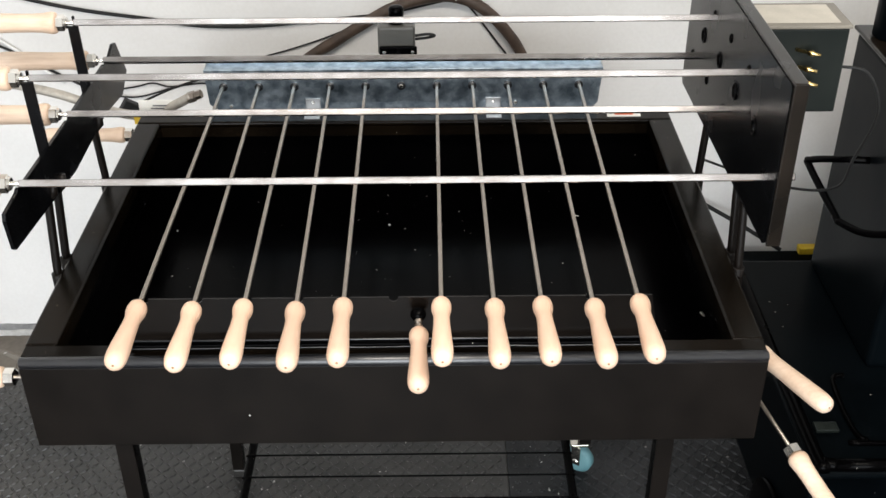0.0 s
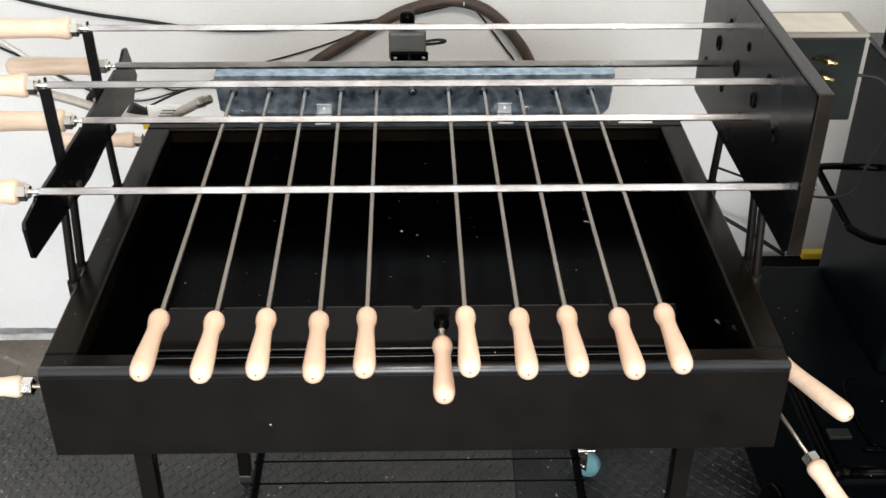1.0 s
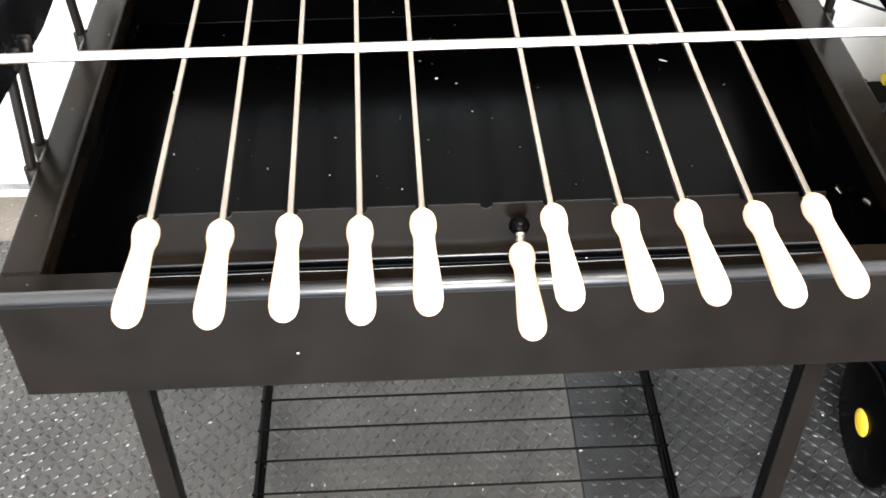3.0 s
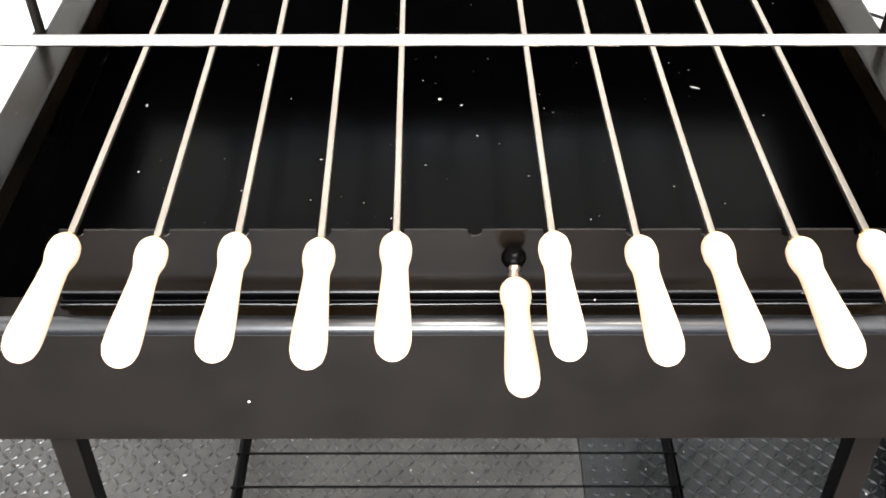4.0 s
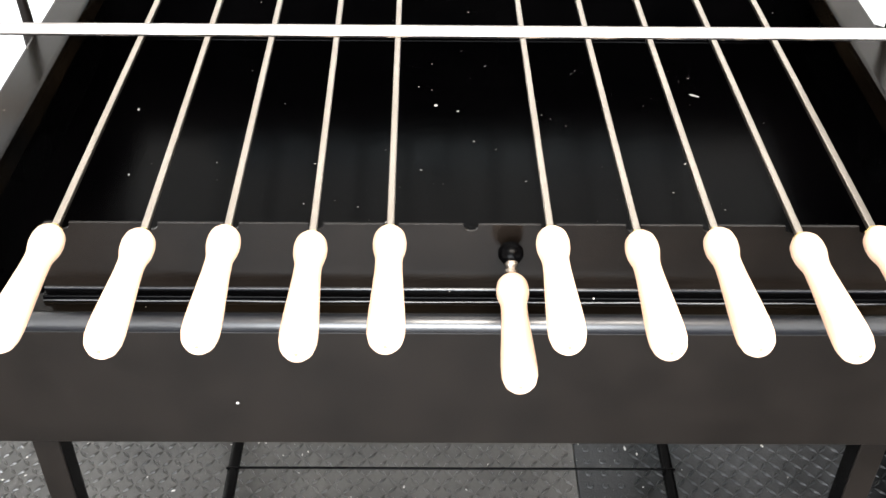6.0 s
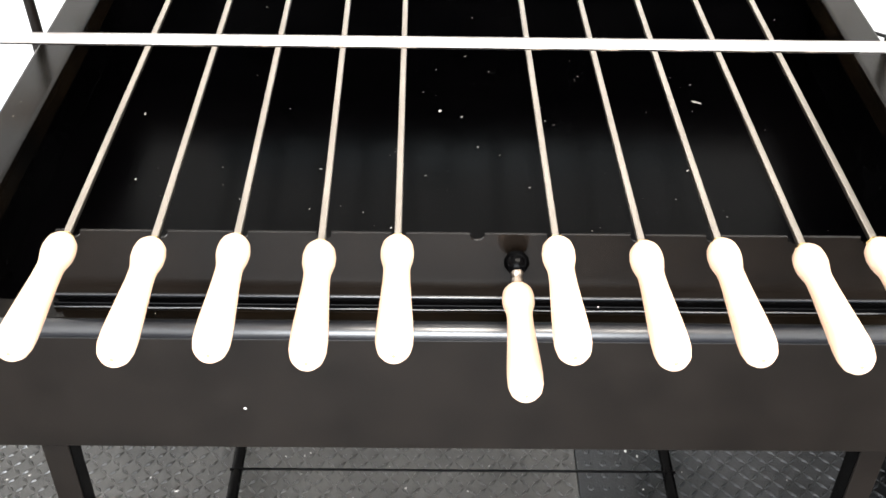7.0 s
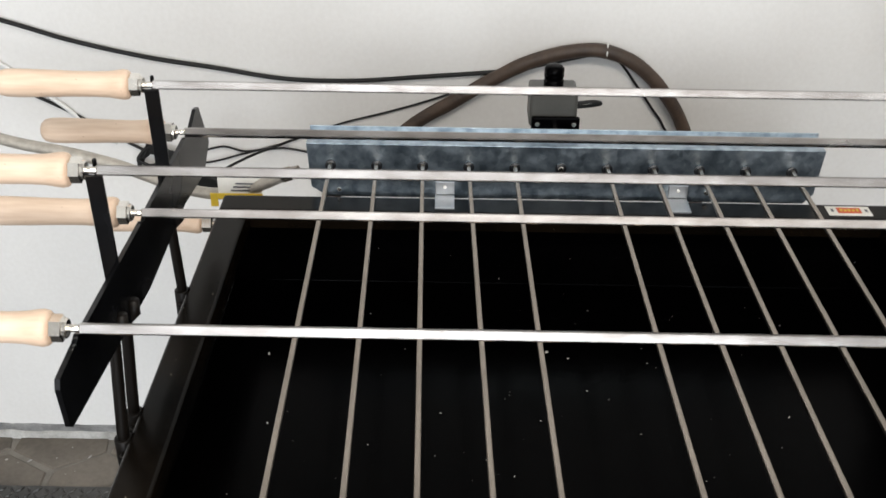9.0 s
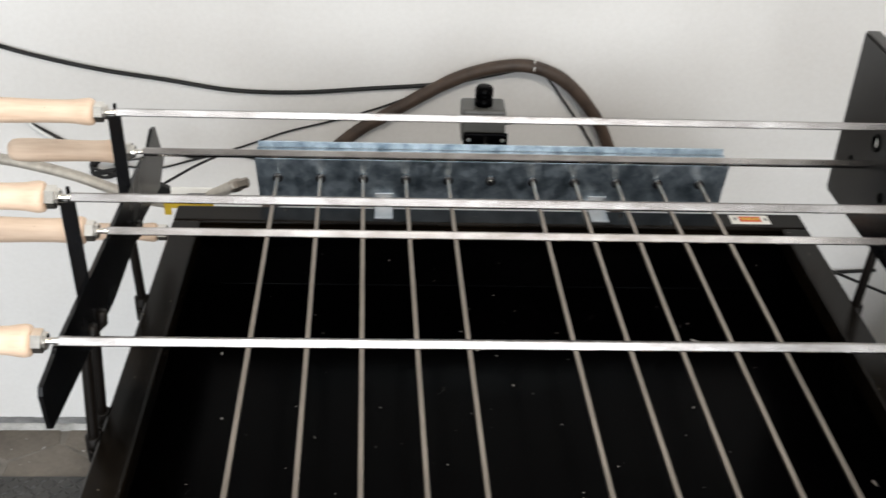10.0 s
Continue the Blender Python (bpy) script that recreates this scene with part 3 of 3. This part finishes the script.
side_handle((0.492, 0.30, 0.703), (0.629, -0.124, 0.612), "pale beech side handle with bright nut sloping down")

# ---- rear drive panel ----
rear = thing("skewer_drive", (0, 0.79, H), "galvanised sheet drive housing for the small skewers", "drive housing")
part("front_sheet", sheet([(-0.352, 0.846), (0.358, 0.846), (0.372, 0.862), (0.378, 0.9305), (-0.381, 0.9305), (-0.376, 0.862)], 0.0018, Matrix.Translation((0, 0.776, 0)) @ ON_Y,
                          [(x, 0.899, 0.0056, 0.0056) for x in hole_x], 14), GALV, rear, "spangled galvanised sheet with holes")
part("top_sheet", box(-0.381, 0.378, 0.7755, 0.815, 0.9308, 0.933, 0.0006), GALV, rear, "bright folded top edge")
part("rear_lip", box(-0.379, 0.376, 0.8135, 0.8155, 0.9335, 0.944, 0.0005), GALV, rear)
part("rear_sheet", box(-0.379, 0.376, 0.8135, 0.8155, H, 0.9302, 0.0005), GALV, rear)
for x in hole_x:
    part("socket", lathe([(0, 0.0058), (0.0004, 0.0082), (0.003, 0.0082), (0.0034, 0.0058)], (x, 0.7725, 0.899), (x, 0.776, 0.899), 16), BLACK_GLOSS, rear, smooth=True)
part("plug", rod((hole_x[5], 0.7705, 0.899), (hole_x[5], 0.78, 0.899), 0.0042, 10), NICKEL, rear, "bright end plug")
for x in (-0.177, 0.170):
    clip = box(x - 0.0145, x + 0.0145, 0.7735, 0.7757, 0.853, 0.874, 0.0008)
    box(x - 0.0145, x + 0.0145, 0.735, 0.7757, 0.8504, 0.8526, 0.0008, 2, clip)
    box(x - 0.0145, x + 0.0145, 0.733, 0.7352, 0.840, 0.8526, 0.0008, 2, clip)
    c = part("clip", clip, CLIP_METAL, rear, "bright bent metal clip")
    part("rivet", rod((x, 0.7738, 0.866), (x, 0.772, 0.866), 0.003, 10), NICKEL, c)
part("screw", rod((0.213, 0.7762, 0.862), (0.213, 0.7735, 0.862), 0.0042, 10), NICKEL, rear)
part("screw", rod((-0.335, 0.7762, 0.858), (-0.335, 0.774, 0.858), 0.0035, 10), NICKEL, rear)

small_motor = thing("drive_motor", (-0.013, 0.85, 0.937), "small dark grey drive motor with round black cap", "motor")
part("casing", box(-0.052, 0.020, 0.846, 0.90, 0.932, 0.989, 0.005, 3), MOTOR_GREY, small_motor)
part("face_plate", box(-0.049, 0.024, 0.838, 0.8455, 0.928, 0.952, 0.003), BLACK, small_motor, "glossy black face plate")
for x in (-0.04, 0.015):
    part("screw", rod((x, 0.838, 0.941), (x, 0.8355, 0.941), 0.0035, 10), NICKEL, small_motor)
part("shaft", rod((-0.013, 0.838, 0.939), (-0.013, 0.816, 0.939), 0.004, 10), NICKEL, small_motor)
cap = lathe([(0, 0.015), (0.01, 0.015), (0.011, 0.0135), (0.014, 0.0135), (0.015, 0.015), (0.028, 0.015), (0.032, 0.012), (0.033, 0.006)], (-0.016, 0.872, 0.989), (-0.016, 0.872, 1.027), 20)
part("cap", cap, BLACK, small_motor, "ribbed round black cap", True)
part("lead", tube([(0.02, 0.87, 0.962), (0.045, 0.87, 0.965), (0.058, 0.875, 0.96), (0.045, 0.885, 0.952), (0.018, 0.885, 0.949)], 0.003, 8), CABLE, small_motor, smooth=True)

stick = thing("sticker", (0.424, 0.751, H), "small white sticker with red print on the rim", "sticker")
part("paper", box(0.386, 0.450, 0.733, 0.760, H + 0.0003, H + 0.0012), PAPER, stick)
part("print", box(0.401, 0.436, 0.739, 0.755, H + 0.0014, H + 0.0017), RED, stick, "red print block")
for k in range(5):
    part("bar", box(0.405 + 0.006 * k, 0.4085 + 0.006 * k, 0.7435, 0.7515 - 0.002 * (k % 2), H + 0.0019, H + 0.0021), YELLOW, stick)
for x in (0.392, 0.442):
    part("bar", box(x, x + 0.004, 0.743, 0.751, H + 0.0014, H + 0.0017), GREY_PRINT, stick)

# ---- hoses and cables by the wall ----
hose = thing("gas_hose", (0.02, 1.17, 0.78), "brown rubber hose arching against the wall", "hose")
part("hose", tube([(-0.52, 1.192, 0.48), (-0.38, 1.192, 0.64), (-0.247, 1.192, 0.769), (-0.166, 1.192, 0.823), (-0.084, 1.192, 0.874), (-0.02, 1.192, 0.906), (0.05, 1.192, 0.924), (0.106, 1.192, 0.924), (0.163, 1.192, 0.900),
                   (0.216, 1.192, 0.849), (0.26, 1.192, 0.780), (0.30, 1.192, 0.66), (0.315, 1.192, 0.45)], 0.0128, 14, 8, wobble=0.06), HOSE, hose, smooth=True)
part("cable_tie", tube([(0.106, 1.178, 0.924), (0.108, 1.192, 0.939), (0.11, 1.206, 0.924), (0.108, 1.192, 0.909), (0.106, 1.178, 0.924)], 0.0016, 6, 5), WHITE_PLASTIC, hose, "white cable tie", True)


def cable(points, r, label, material=CABLE, name="cable"):
    return solid(name, tube(points, r, 8, 8), material, label, "cable", smooth=True)


cable([(-1.6, 1.208, 1.12), (-1.2, 1.208, 1.02), (-0.98, 1.208, 0.960), (-0.857, 1.208, 0.923), (-0.727, 1.208, 0.894), (-0.60, 1.208, 0.875), (-0.476, 1.208, 0.856), (-0.35, 1.208, 0.854), (-0.224, 1.208, 0.864), (-0.068, 1.208, 0.878),
       (0.0, 1.208, 0.893), (0.08, 1.208, 0.912)], 0.0044, "thick black cable sagging along the white wall")
cable([(0.113, 1.207, 0.920), (0.143, 1.207, 0.889), (0.167, 1.207, 0.857), (0.204, 1.207, 0.807), (0.226, 1.207, 0.775), (0.246, 1.207, 0.72), (0.256, 1.207, 0.5)], 0.0024, "thin black cable hanging beside the hose")
cable([(-0.091, 1.208, 0.867), (-0.183, 1.209, 0.827), (-0.276, 1.209, 0.796), (-0.371, 1.209, 0.769), (-0.435, 1.209, 0.744), (-0.50, 1.209, 0.720), (-0.565, 1.209, 0.701), (-0.640, 1.207, 0.682), (-0.72, 1.205, 0.690)], 0.0021,
      "thin black cable running down to a tangle")
cable([(-0.41, 1.209, 0.70), (-0.478, 1.209, 0.714), (-0.521, 1.209, 0.711), (-0.563, 1.209, 0.707), (-0.60, 1.209, 0.716), (-0.64, 1.207, 0.708), (-0.71, 1.205, 0.698)], 0.0021, "thin black cable along the wall")
cable([(-1.25, 1.209, 0.96), (-1.08, 1.209, 0.885), (-0.985, 1.209, 0.838), (-0.938, 1.209, 0.812), (-0.881, 1.209, 0.782), (-0.804, 1.209, 0.735), (-0.745, 1.207, 0.702)], 0.0030, "thin black cable sloping down to a tangle")
cable([(0.62, 1.207, 0.46), (0.74, 1.207, 0.45), (0.9, 1.207, 0.46)], 0.004, "thin black cable along the wall")
cable([(0.50, 1.205, 0.52), (0.63, 1.2, 0.44), (0.72, 1.19, 0.39), (0.82, 1.16, 0.34), (0.91, 1.12, 0.295)], 0.0055, "black cable drooping towards a crate")
cable([(-1.3, 1.208, 1.05), (-1.1, 1.208, 0.94), (-0.981, 1.208, 0.867), (-0.946, 1.208, 0.837), (-0.891, 1.208, 0.794), (-0.859, 1.208, 0.763), (-0.80, 1.207, 0.72)], 0.0042, "pale cable sloping down along the wall", WHITE_PLASTIC)
coil = [(-0.728 + 0.03 * math.cos(a) + 0.007 * math.sin(3 * a), 1.198 - 0.008 * math.sin(2 * a), 0.694 + 0.020 * math.sin(a) + 0.009 * math.cos(2.3 * a)) for a in [k * 0.62 for k in range(52)]]
cable(coil, 0.0032, "small tangle of black cable by the wall", CABLE, "cable_coil")

pipe = thing("braided_hose", (-0.5, 0.9, 0.8), "grey braided hose with paper tag and metal fitting", "hose")
part("hose", tube([(-1.3, 0.98, 0.91), (-1.05, 0.95, 0.890), (-0.876, 0.92, 0.858), (-0.789, 0.91, 0.846), (-0.702, 0.90, 0.828), (-0.616, 0.89, 0.800), (-0.554, 0.875, 0.794), (-0.50, 0.85, 0.812), (-0.455, 0.83, 0.838), (-0.42, 0.82, 0.860)], 0.0098, 12), BRAID, pipe, smooth=True)
part("fitting", lathe([(0, 0.0095), (0.001, 0.0112), (0.016, 0.0112), (0.017, 0.009), (0.03, 0.0088)], (-0.428, 0.822, 0.855), (-0.383, 0.818, 0.872), 6), STEEL_Y, pipe, "dull metal hose fitting")
part("paper_tag", box(-0.530, -0.462, 0.832, 0.8345, 0.815, 0.846, 0.0006), PAPER, pipe, "white paper tag")
part("tag_stripe", box(-0.531, -0.461, 0.830, 0.8318, 0.808, 0.818, 0.0004), YELLOW, pipe, "yellow stripe")
part("tag_stripe", box(-0.543, -0.5312, 0.830, 0.8318, 0.795, 0.818, 0.0004), YELLOW, pipe, "yellow stripe")
for k in range(3):
    part("bar", box(-0.510 + 0.004 * k, -0.468, 0.8302, 0.8318, 0.8225 + 0.006 * k, 0.8243 + 0.006 * k), GREY_PRINT, pipe)

junction = thing("junction_block", (-0.57, 1.0, 0.76), "small black block hanging from a cable by the wall", "junction")
jb = box(-0.024, 0.024, -0.011, 0.011, -0.017, 0.017, 0.003)
bmesh.ops.transform(jb, matrix=pose(-0.592, 0.99, 0.752, 0, 35, 20), verts=jb.verts)
part("body", jb, CABLE, junction)
part("lead", tube([(-0.575, 0.995, 0.765), (-0.53, 1.1, 0.75), (-0.47, 1.2, 0.735)], 0.0026, 8), CABLE, junction, smooth=True)

# ---- black smoker trolley beside the grill ----
smoker = thing("smoker_trolley", (1.15, 0.65, 0), "charcoal black steel smoker cabinet on a wheeled base", "smoker")
part("base_body", box(0.7112, 1.62, 0.23, 0.76, 0.10, 0.466, 0.02, 3), SMOKER, smoker)
part("tray", box(0.676, 1.66, 0.150, 0.79, 0.4665, 0.484, 0.008, 3), SMOKER, smoker, "glossy black tray top")
lipm = tube([(0.712, 0.162, 0.490), (1.0, 0.160, 0.490), (1.64, 0.160, 0.490)], 0.011, 12, 4)
tube([(0.712, 0.162, 0.490), (0.696, 0.168, 0.490), (0.688, 0.19, 0.490), (0.688, 0.6, 0.490), (0.688, 0.78, 0.490)], 0.011, 12, 6, lipm)
part("tray_lip", lipm, BLACK, smoker, "rounded glossy rim", True)
part("inner_ridge", tube([(0.800, 0.40, 0.486), (0.779, 0.39, 0.486), (0.771, 0.33, 0.486), (0.772, 0.25, 0.486), (0.785, 0.226, 0.486), (0.82, 0.217, 0.486), (1.6, 0.216, 0.486)], 0.005, 8, 6), BLACK, smoker, smooth=True)
part("cabinet", box(0.848, 1.62, 0.42, 0.775, 0.4845, 1.004, 0.010, 3), SMOKER, smoker, "tall charcoal cabinet body")
part("cabinet_top", box(0.842, 1.63, 0.412, 0.783, 1.0045, 1.012, 0.003), FLANGE, smoker, "brownish grey cabinet top")
part("front_door", box(0.885, 1.58, 0.405, 0.4195, 0.53, 0.97, 0.006), SMOKER, smoker, "flat black cabinet door")
part("door_bolt", box(0.897, 0.95, 0.397, 0.4045, 0.60, 0.615, 0.002), NICKEL, smoker)
part("handle", tube([(0.849, 0.60, 0.822), (0.80, 0.62, 0.815), (0.772, 0.682, 0.781), (0.770, 0.678, 0.770), (0.785, 0.545, 0.736), (0.787, 0.53, 0.735), (0.81, 0.475, 0.745), (0.849, 0.440, 0.762)], 0.0068, 10, 5), BLACK, smoker, "bent black rod handle", True)
part("chimney", lathe([(0, 0.030), (0.004, 0.034), (0.10, 0.034), (0.102, 0.045), (0.125, 0.045), (0.135, 0.036)], (0.888, 0.72, 1.0122), (0.888, 0.72, 1.19), 24), SMOKER, smoker, "short round black chimney", True)
part("latch", box(0.705, 0.745, 0.245, 0.268, 0.4842, 0.492, 0.002), GREEN_BLACK, smoker, "small flat dark latch")
for y in (0.36,):
    wh = part("wheel", lathe([(0, 0.108), (0.002, 0.114), (0.009, 0.114), (0.0105, 0.108)], (0.7005, y, 0.1115), (0.711, y, 0.1115), 36), BLACK, smoker, smooth=True)
    part("hub", lathe([(0, 0.016), (0.003, 0.024), (0.006, 0.025), (0.008, 0.023)], (0.6925, y, 0.1115), (0.7005, y, 0.1115), 24), YELLOW, wh, "yellow wheel hub", True)
part("power_lead", tube([(0.704, 0.48, 1.06), (0.755, 0.47, 1.05), (0.785, 0.47, 0.98), (0.775, 0.50, 0.88), (0.77, 0.54, 0.80), (0.70, 0.62, 0.76), (0.6, 0.8, 0.72)], 0.0026, 8), CABLE, gear, "thin black lead", True)

crate = thing("crate", (1.02, 1.12, 0), "dark crate with a yellow clip standing by the wall", "crate")
part("body", box(0.80, 1.18, 1.03, 1.19, -0.012, 0.25, 0.006), SMOKER, crate)
part("clip", box(0.975, 1.03, 1.165, 1.189, 0.2502, 0.270, 0.003), YELLOW, crate, "small yellow plastic clip")

# ---- chequer rubber mats and stone tiles ----
MAT_EDGE = 1.045


def mat(x0, x1, y0, y1, material, label):
    ob = solid("rubber_mat", box(x0, x1, y0, y1, -0.0095, -0.003, 0.002), material, label, "floor mat", "structure")
    vs, fs = [], []
    step = 0.0185
    rnd = random.Random(5)
    for i in range(int((x1 - x0) / step)):
        for j in range(int((y1 - y0) / step)):
            x, y = x0 + (i + 0.5) * step, y0 + (j + 0.5) * step
            if not (-1.5 < x < 1.05 and y > -0.55) or 0.2 < x < 0.305:
                continue
            a = radians(45 if (i + j) % 2 else -45) + rnd.uniform(-0.04, 0.04)
            c, s = math.cos(a), math.sin(a)
            n0 = len(vs)
            for u, v, w in ((-0.0115, 0, 0), (0, -0.0036, 0), (0.0115, 0, 0), (0, 0.0036, 0), (-0.0065, 0, 0.0028), (0, -0.0012, 0.0034), (0.0065, 0, 0.0028), (0, 0.0012, 0.0034)):
                vs.append((x + u * c - v * s, y + u * s + v * c, -0.0031 + w))
            fs += [tuple(n0 + k for k in f) for f in ((0, 1, 5, 4), (1, 2, 6, 5), (2, 3, 7, 6), (3, 0, 4, 7), (4, 5, 6, 7))]
    me = bpy.data.meshes.new("tread")
    me.from_pydata(vs, [], fs)
    me.materials.append(material)
    t = new("tread", me)
    t.parent = ob
    tagged(t, "raised lozenge tread of the rubber mat", kind="stuff")


mat(-2.55, 0.214, -3.4, MAT_EDGE, RUBBER, "worn grey-black rubber mat with raised lozenge tread, dusty")
mat(0.2155, 2.75, -3.4, MAT_EDGE, RUBBER_DARK, "darker black rubber mat with raised lozenge tread")

rnd = random.Random(11)
R = 0.125
for row, y in enumerate((1.0355, 1.0355 + R * 1.5)):
    for k in range(-10, 6):
        cx = k * R * 1.732 + (R * 0.866 if row % 2 else 0) - 0.046
        pts = []
        for c in range(6):
            a = radians(60 * c + 30)
            jx, jy = 0.012 * noise.noise((cx * 3 + c, y, 1)), 0.012 * noise.noise((cx * 3 + c, y, 7))
            pts.append((cx + (R - 0.007) * math.cos(a) + jx, min(max(y + (R - 0.007) * math.sin(a) + jy, 1.0), WALL_Y - 0.013)))
        bm = bmesh.new()
        lo = [bm.verts.new((px, py, -0.0118)) for px, py in pts]
        hi = [bm.verts.new((px + (cx - px) * 0.03, py + (y - py) * 0.03, -0.0095 + 0.0015 * rnd.random())) for px, py in pts]
        bm.faces.new(hi)
        for c in range(6):
            bm.faces.new((lo[c], lo[(c + 1) % 6], hi[(c + 1) % 6], hi[c]))
        ob = new("tile", finish("tile", bm, STONE))
        ob.parent = floor


def studs(x0, x1, y0, y1, step):
    """Rows of low round studs on the plain seam strip of the mats."""
    vs, fs = [], []
    for i in range(int((x1 - x0) / step)):
        for j in range(int((y1 - y0) / step)):
            x, y, n0 = x0 + (i + 0.5) * step, y0 + (j + 0.5) * step, len(vs)
            for rr, h in ((0.0062, 0.0), (0.0045, 0.0022)):
                vs += [(x + rr * math.cos(k * math.pi / 4), y + rr * math.sin(k * math.pi / 4), -0.0031 + h) for k in range(8)]
            fs += [(n0 + k, n0 + (k + 1) % 8, n0 + 8 + (k + 1) % 8, n0 + 8 + k) for k in range(8)] + [tuple(range(n0 + 8, n0 + 16))]
    me = bpy.data.meshes.new("stud")
    me.from_pydata(vs, [], fs)
    me.materials.append(RUBBER_DARK)
    t = new("stud", me)
    t.parent = bpy.data.objects["rubber_mat"]
    tagged(t, "round studs along the mat seam", kind="stuff")


studs(0.222, 0.302, -0.55, 1.03, 0.0265)


def flakes(name, label, count, area, z, size, material, parent=None, extra=()):
    """Loose flat crumbs scattered in area (x0, x1, y0, y1) at height z, joined as one piece of stuff."""
    rnd = random.Random(len(name) * 7 + count)
    vs, fs = [], []
    spots = [(rnd.uniform(*area[:2]), rnd.uniform(*area[2:]), size * rnd.uniform(0.35, 1.0) ** 2, rnd.uniform(1, 2.4)) for _ in range(count)] + list(extra)
    for x, y, r, long in spots:
        a, k, n0 = rnd.uniform(0, math.pi), rnd.choice((4, 5, 6)), len(vs)
        for c in range(k):
            u, v = r * long * math.cos(2 * math.pi * c / k) * rnd.uniform(0.6, 1), r * math.sin(2 * math.pi * c / k) * rnd.uniform(0.6, 1)
            vs.append((x + u * math.cos(a) - v * math.sin(a), y + u * math.sin(a) + v * math.cos(a), z))
        vs.append((x, y, z + r * 0.35))
        fs += [(n0 + c, n0 + (c + 1) % k, n0 + k) for c in range(k)]
    me = bpy.data.meshes.new(name)
    me.from_pydata(vs, [], fs)
    me.materials.append(material)
    ob = new(name, me)
    if parent:
        ob.parent = parent
        ob.matrix_parent_inverse = WORLD_OF[parent].inverted()
    return tagged(ob, label, "" if parent else "debris", kind="stuff")


CRUMB = surface("pale_crumbs", (0.22, 0.21, 0.20), (0.55, 0.53, 0.50), (0.6, 0.8), scale=200, bump=0.0)
flakes("dust", "pale dust flecks on the pan floor", 120, (-0.44, 0.44, 0.06, 0.74), B + 0.0038, 0.0013, CRUMB, grill,
       [(-0.029, 0.585, 0.0036, 1.6), (0.0, 0.57, 0.0018, 1.5), (0.32, 0.614, 0.0028, 3.6), (-0.42, 0.57, 0.002, 2.5), (-0.40, 0.42, 0.0016, 2.0), (0.28, 0.45, 0.0016, 2.0)])
flakes("crumbs", "pale crumbs and grit scattered on the rubber mats", 900, (-1.3, 1.0, -0.4, 1.03), -0.0028, 0.0036, CRUMB)
flakes("front_dust", "pale flecks on the floor by the wall", 40, (-1.4, -0.5, 1.06, 1.19), -0.008, 0.004, CRUMB)
part("paint_fleck", lathe([(0, 0.0006), (0.0003, 0.0016), (0.0008, 0.0007)], (-0.203, 0.0, 0.752), (-0.203, -0.001, 0.752), 7), CRUMB, grill, "tiny pale fleck on the front panel")
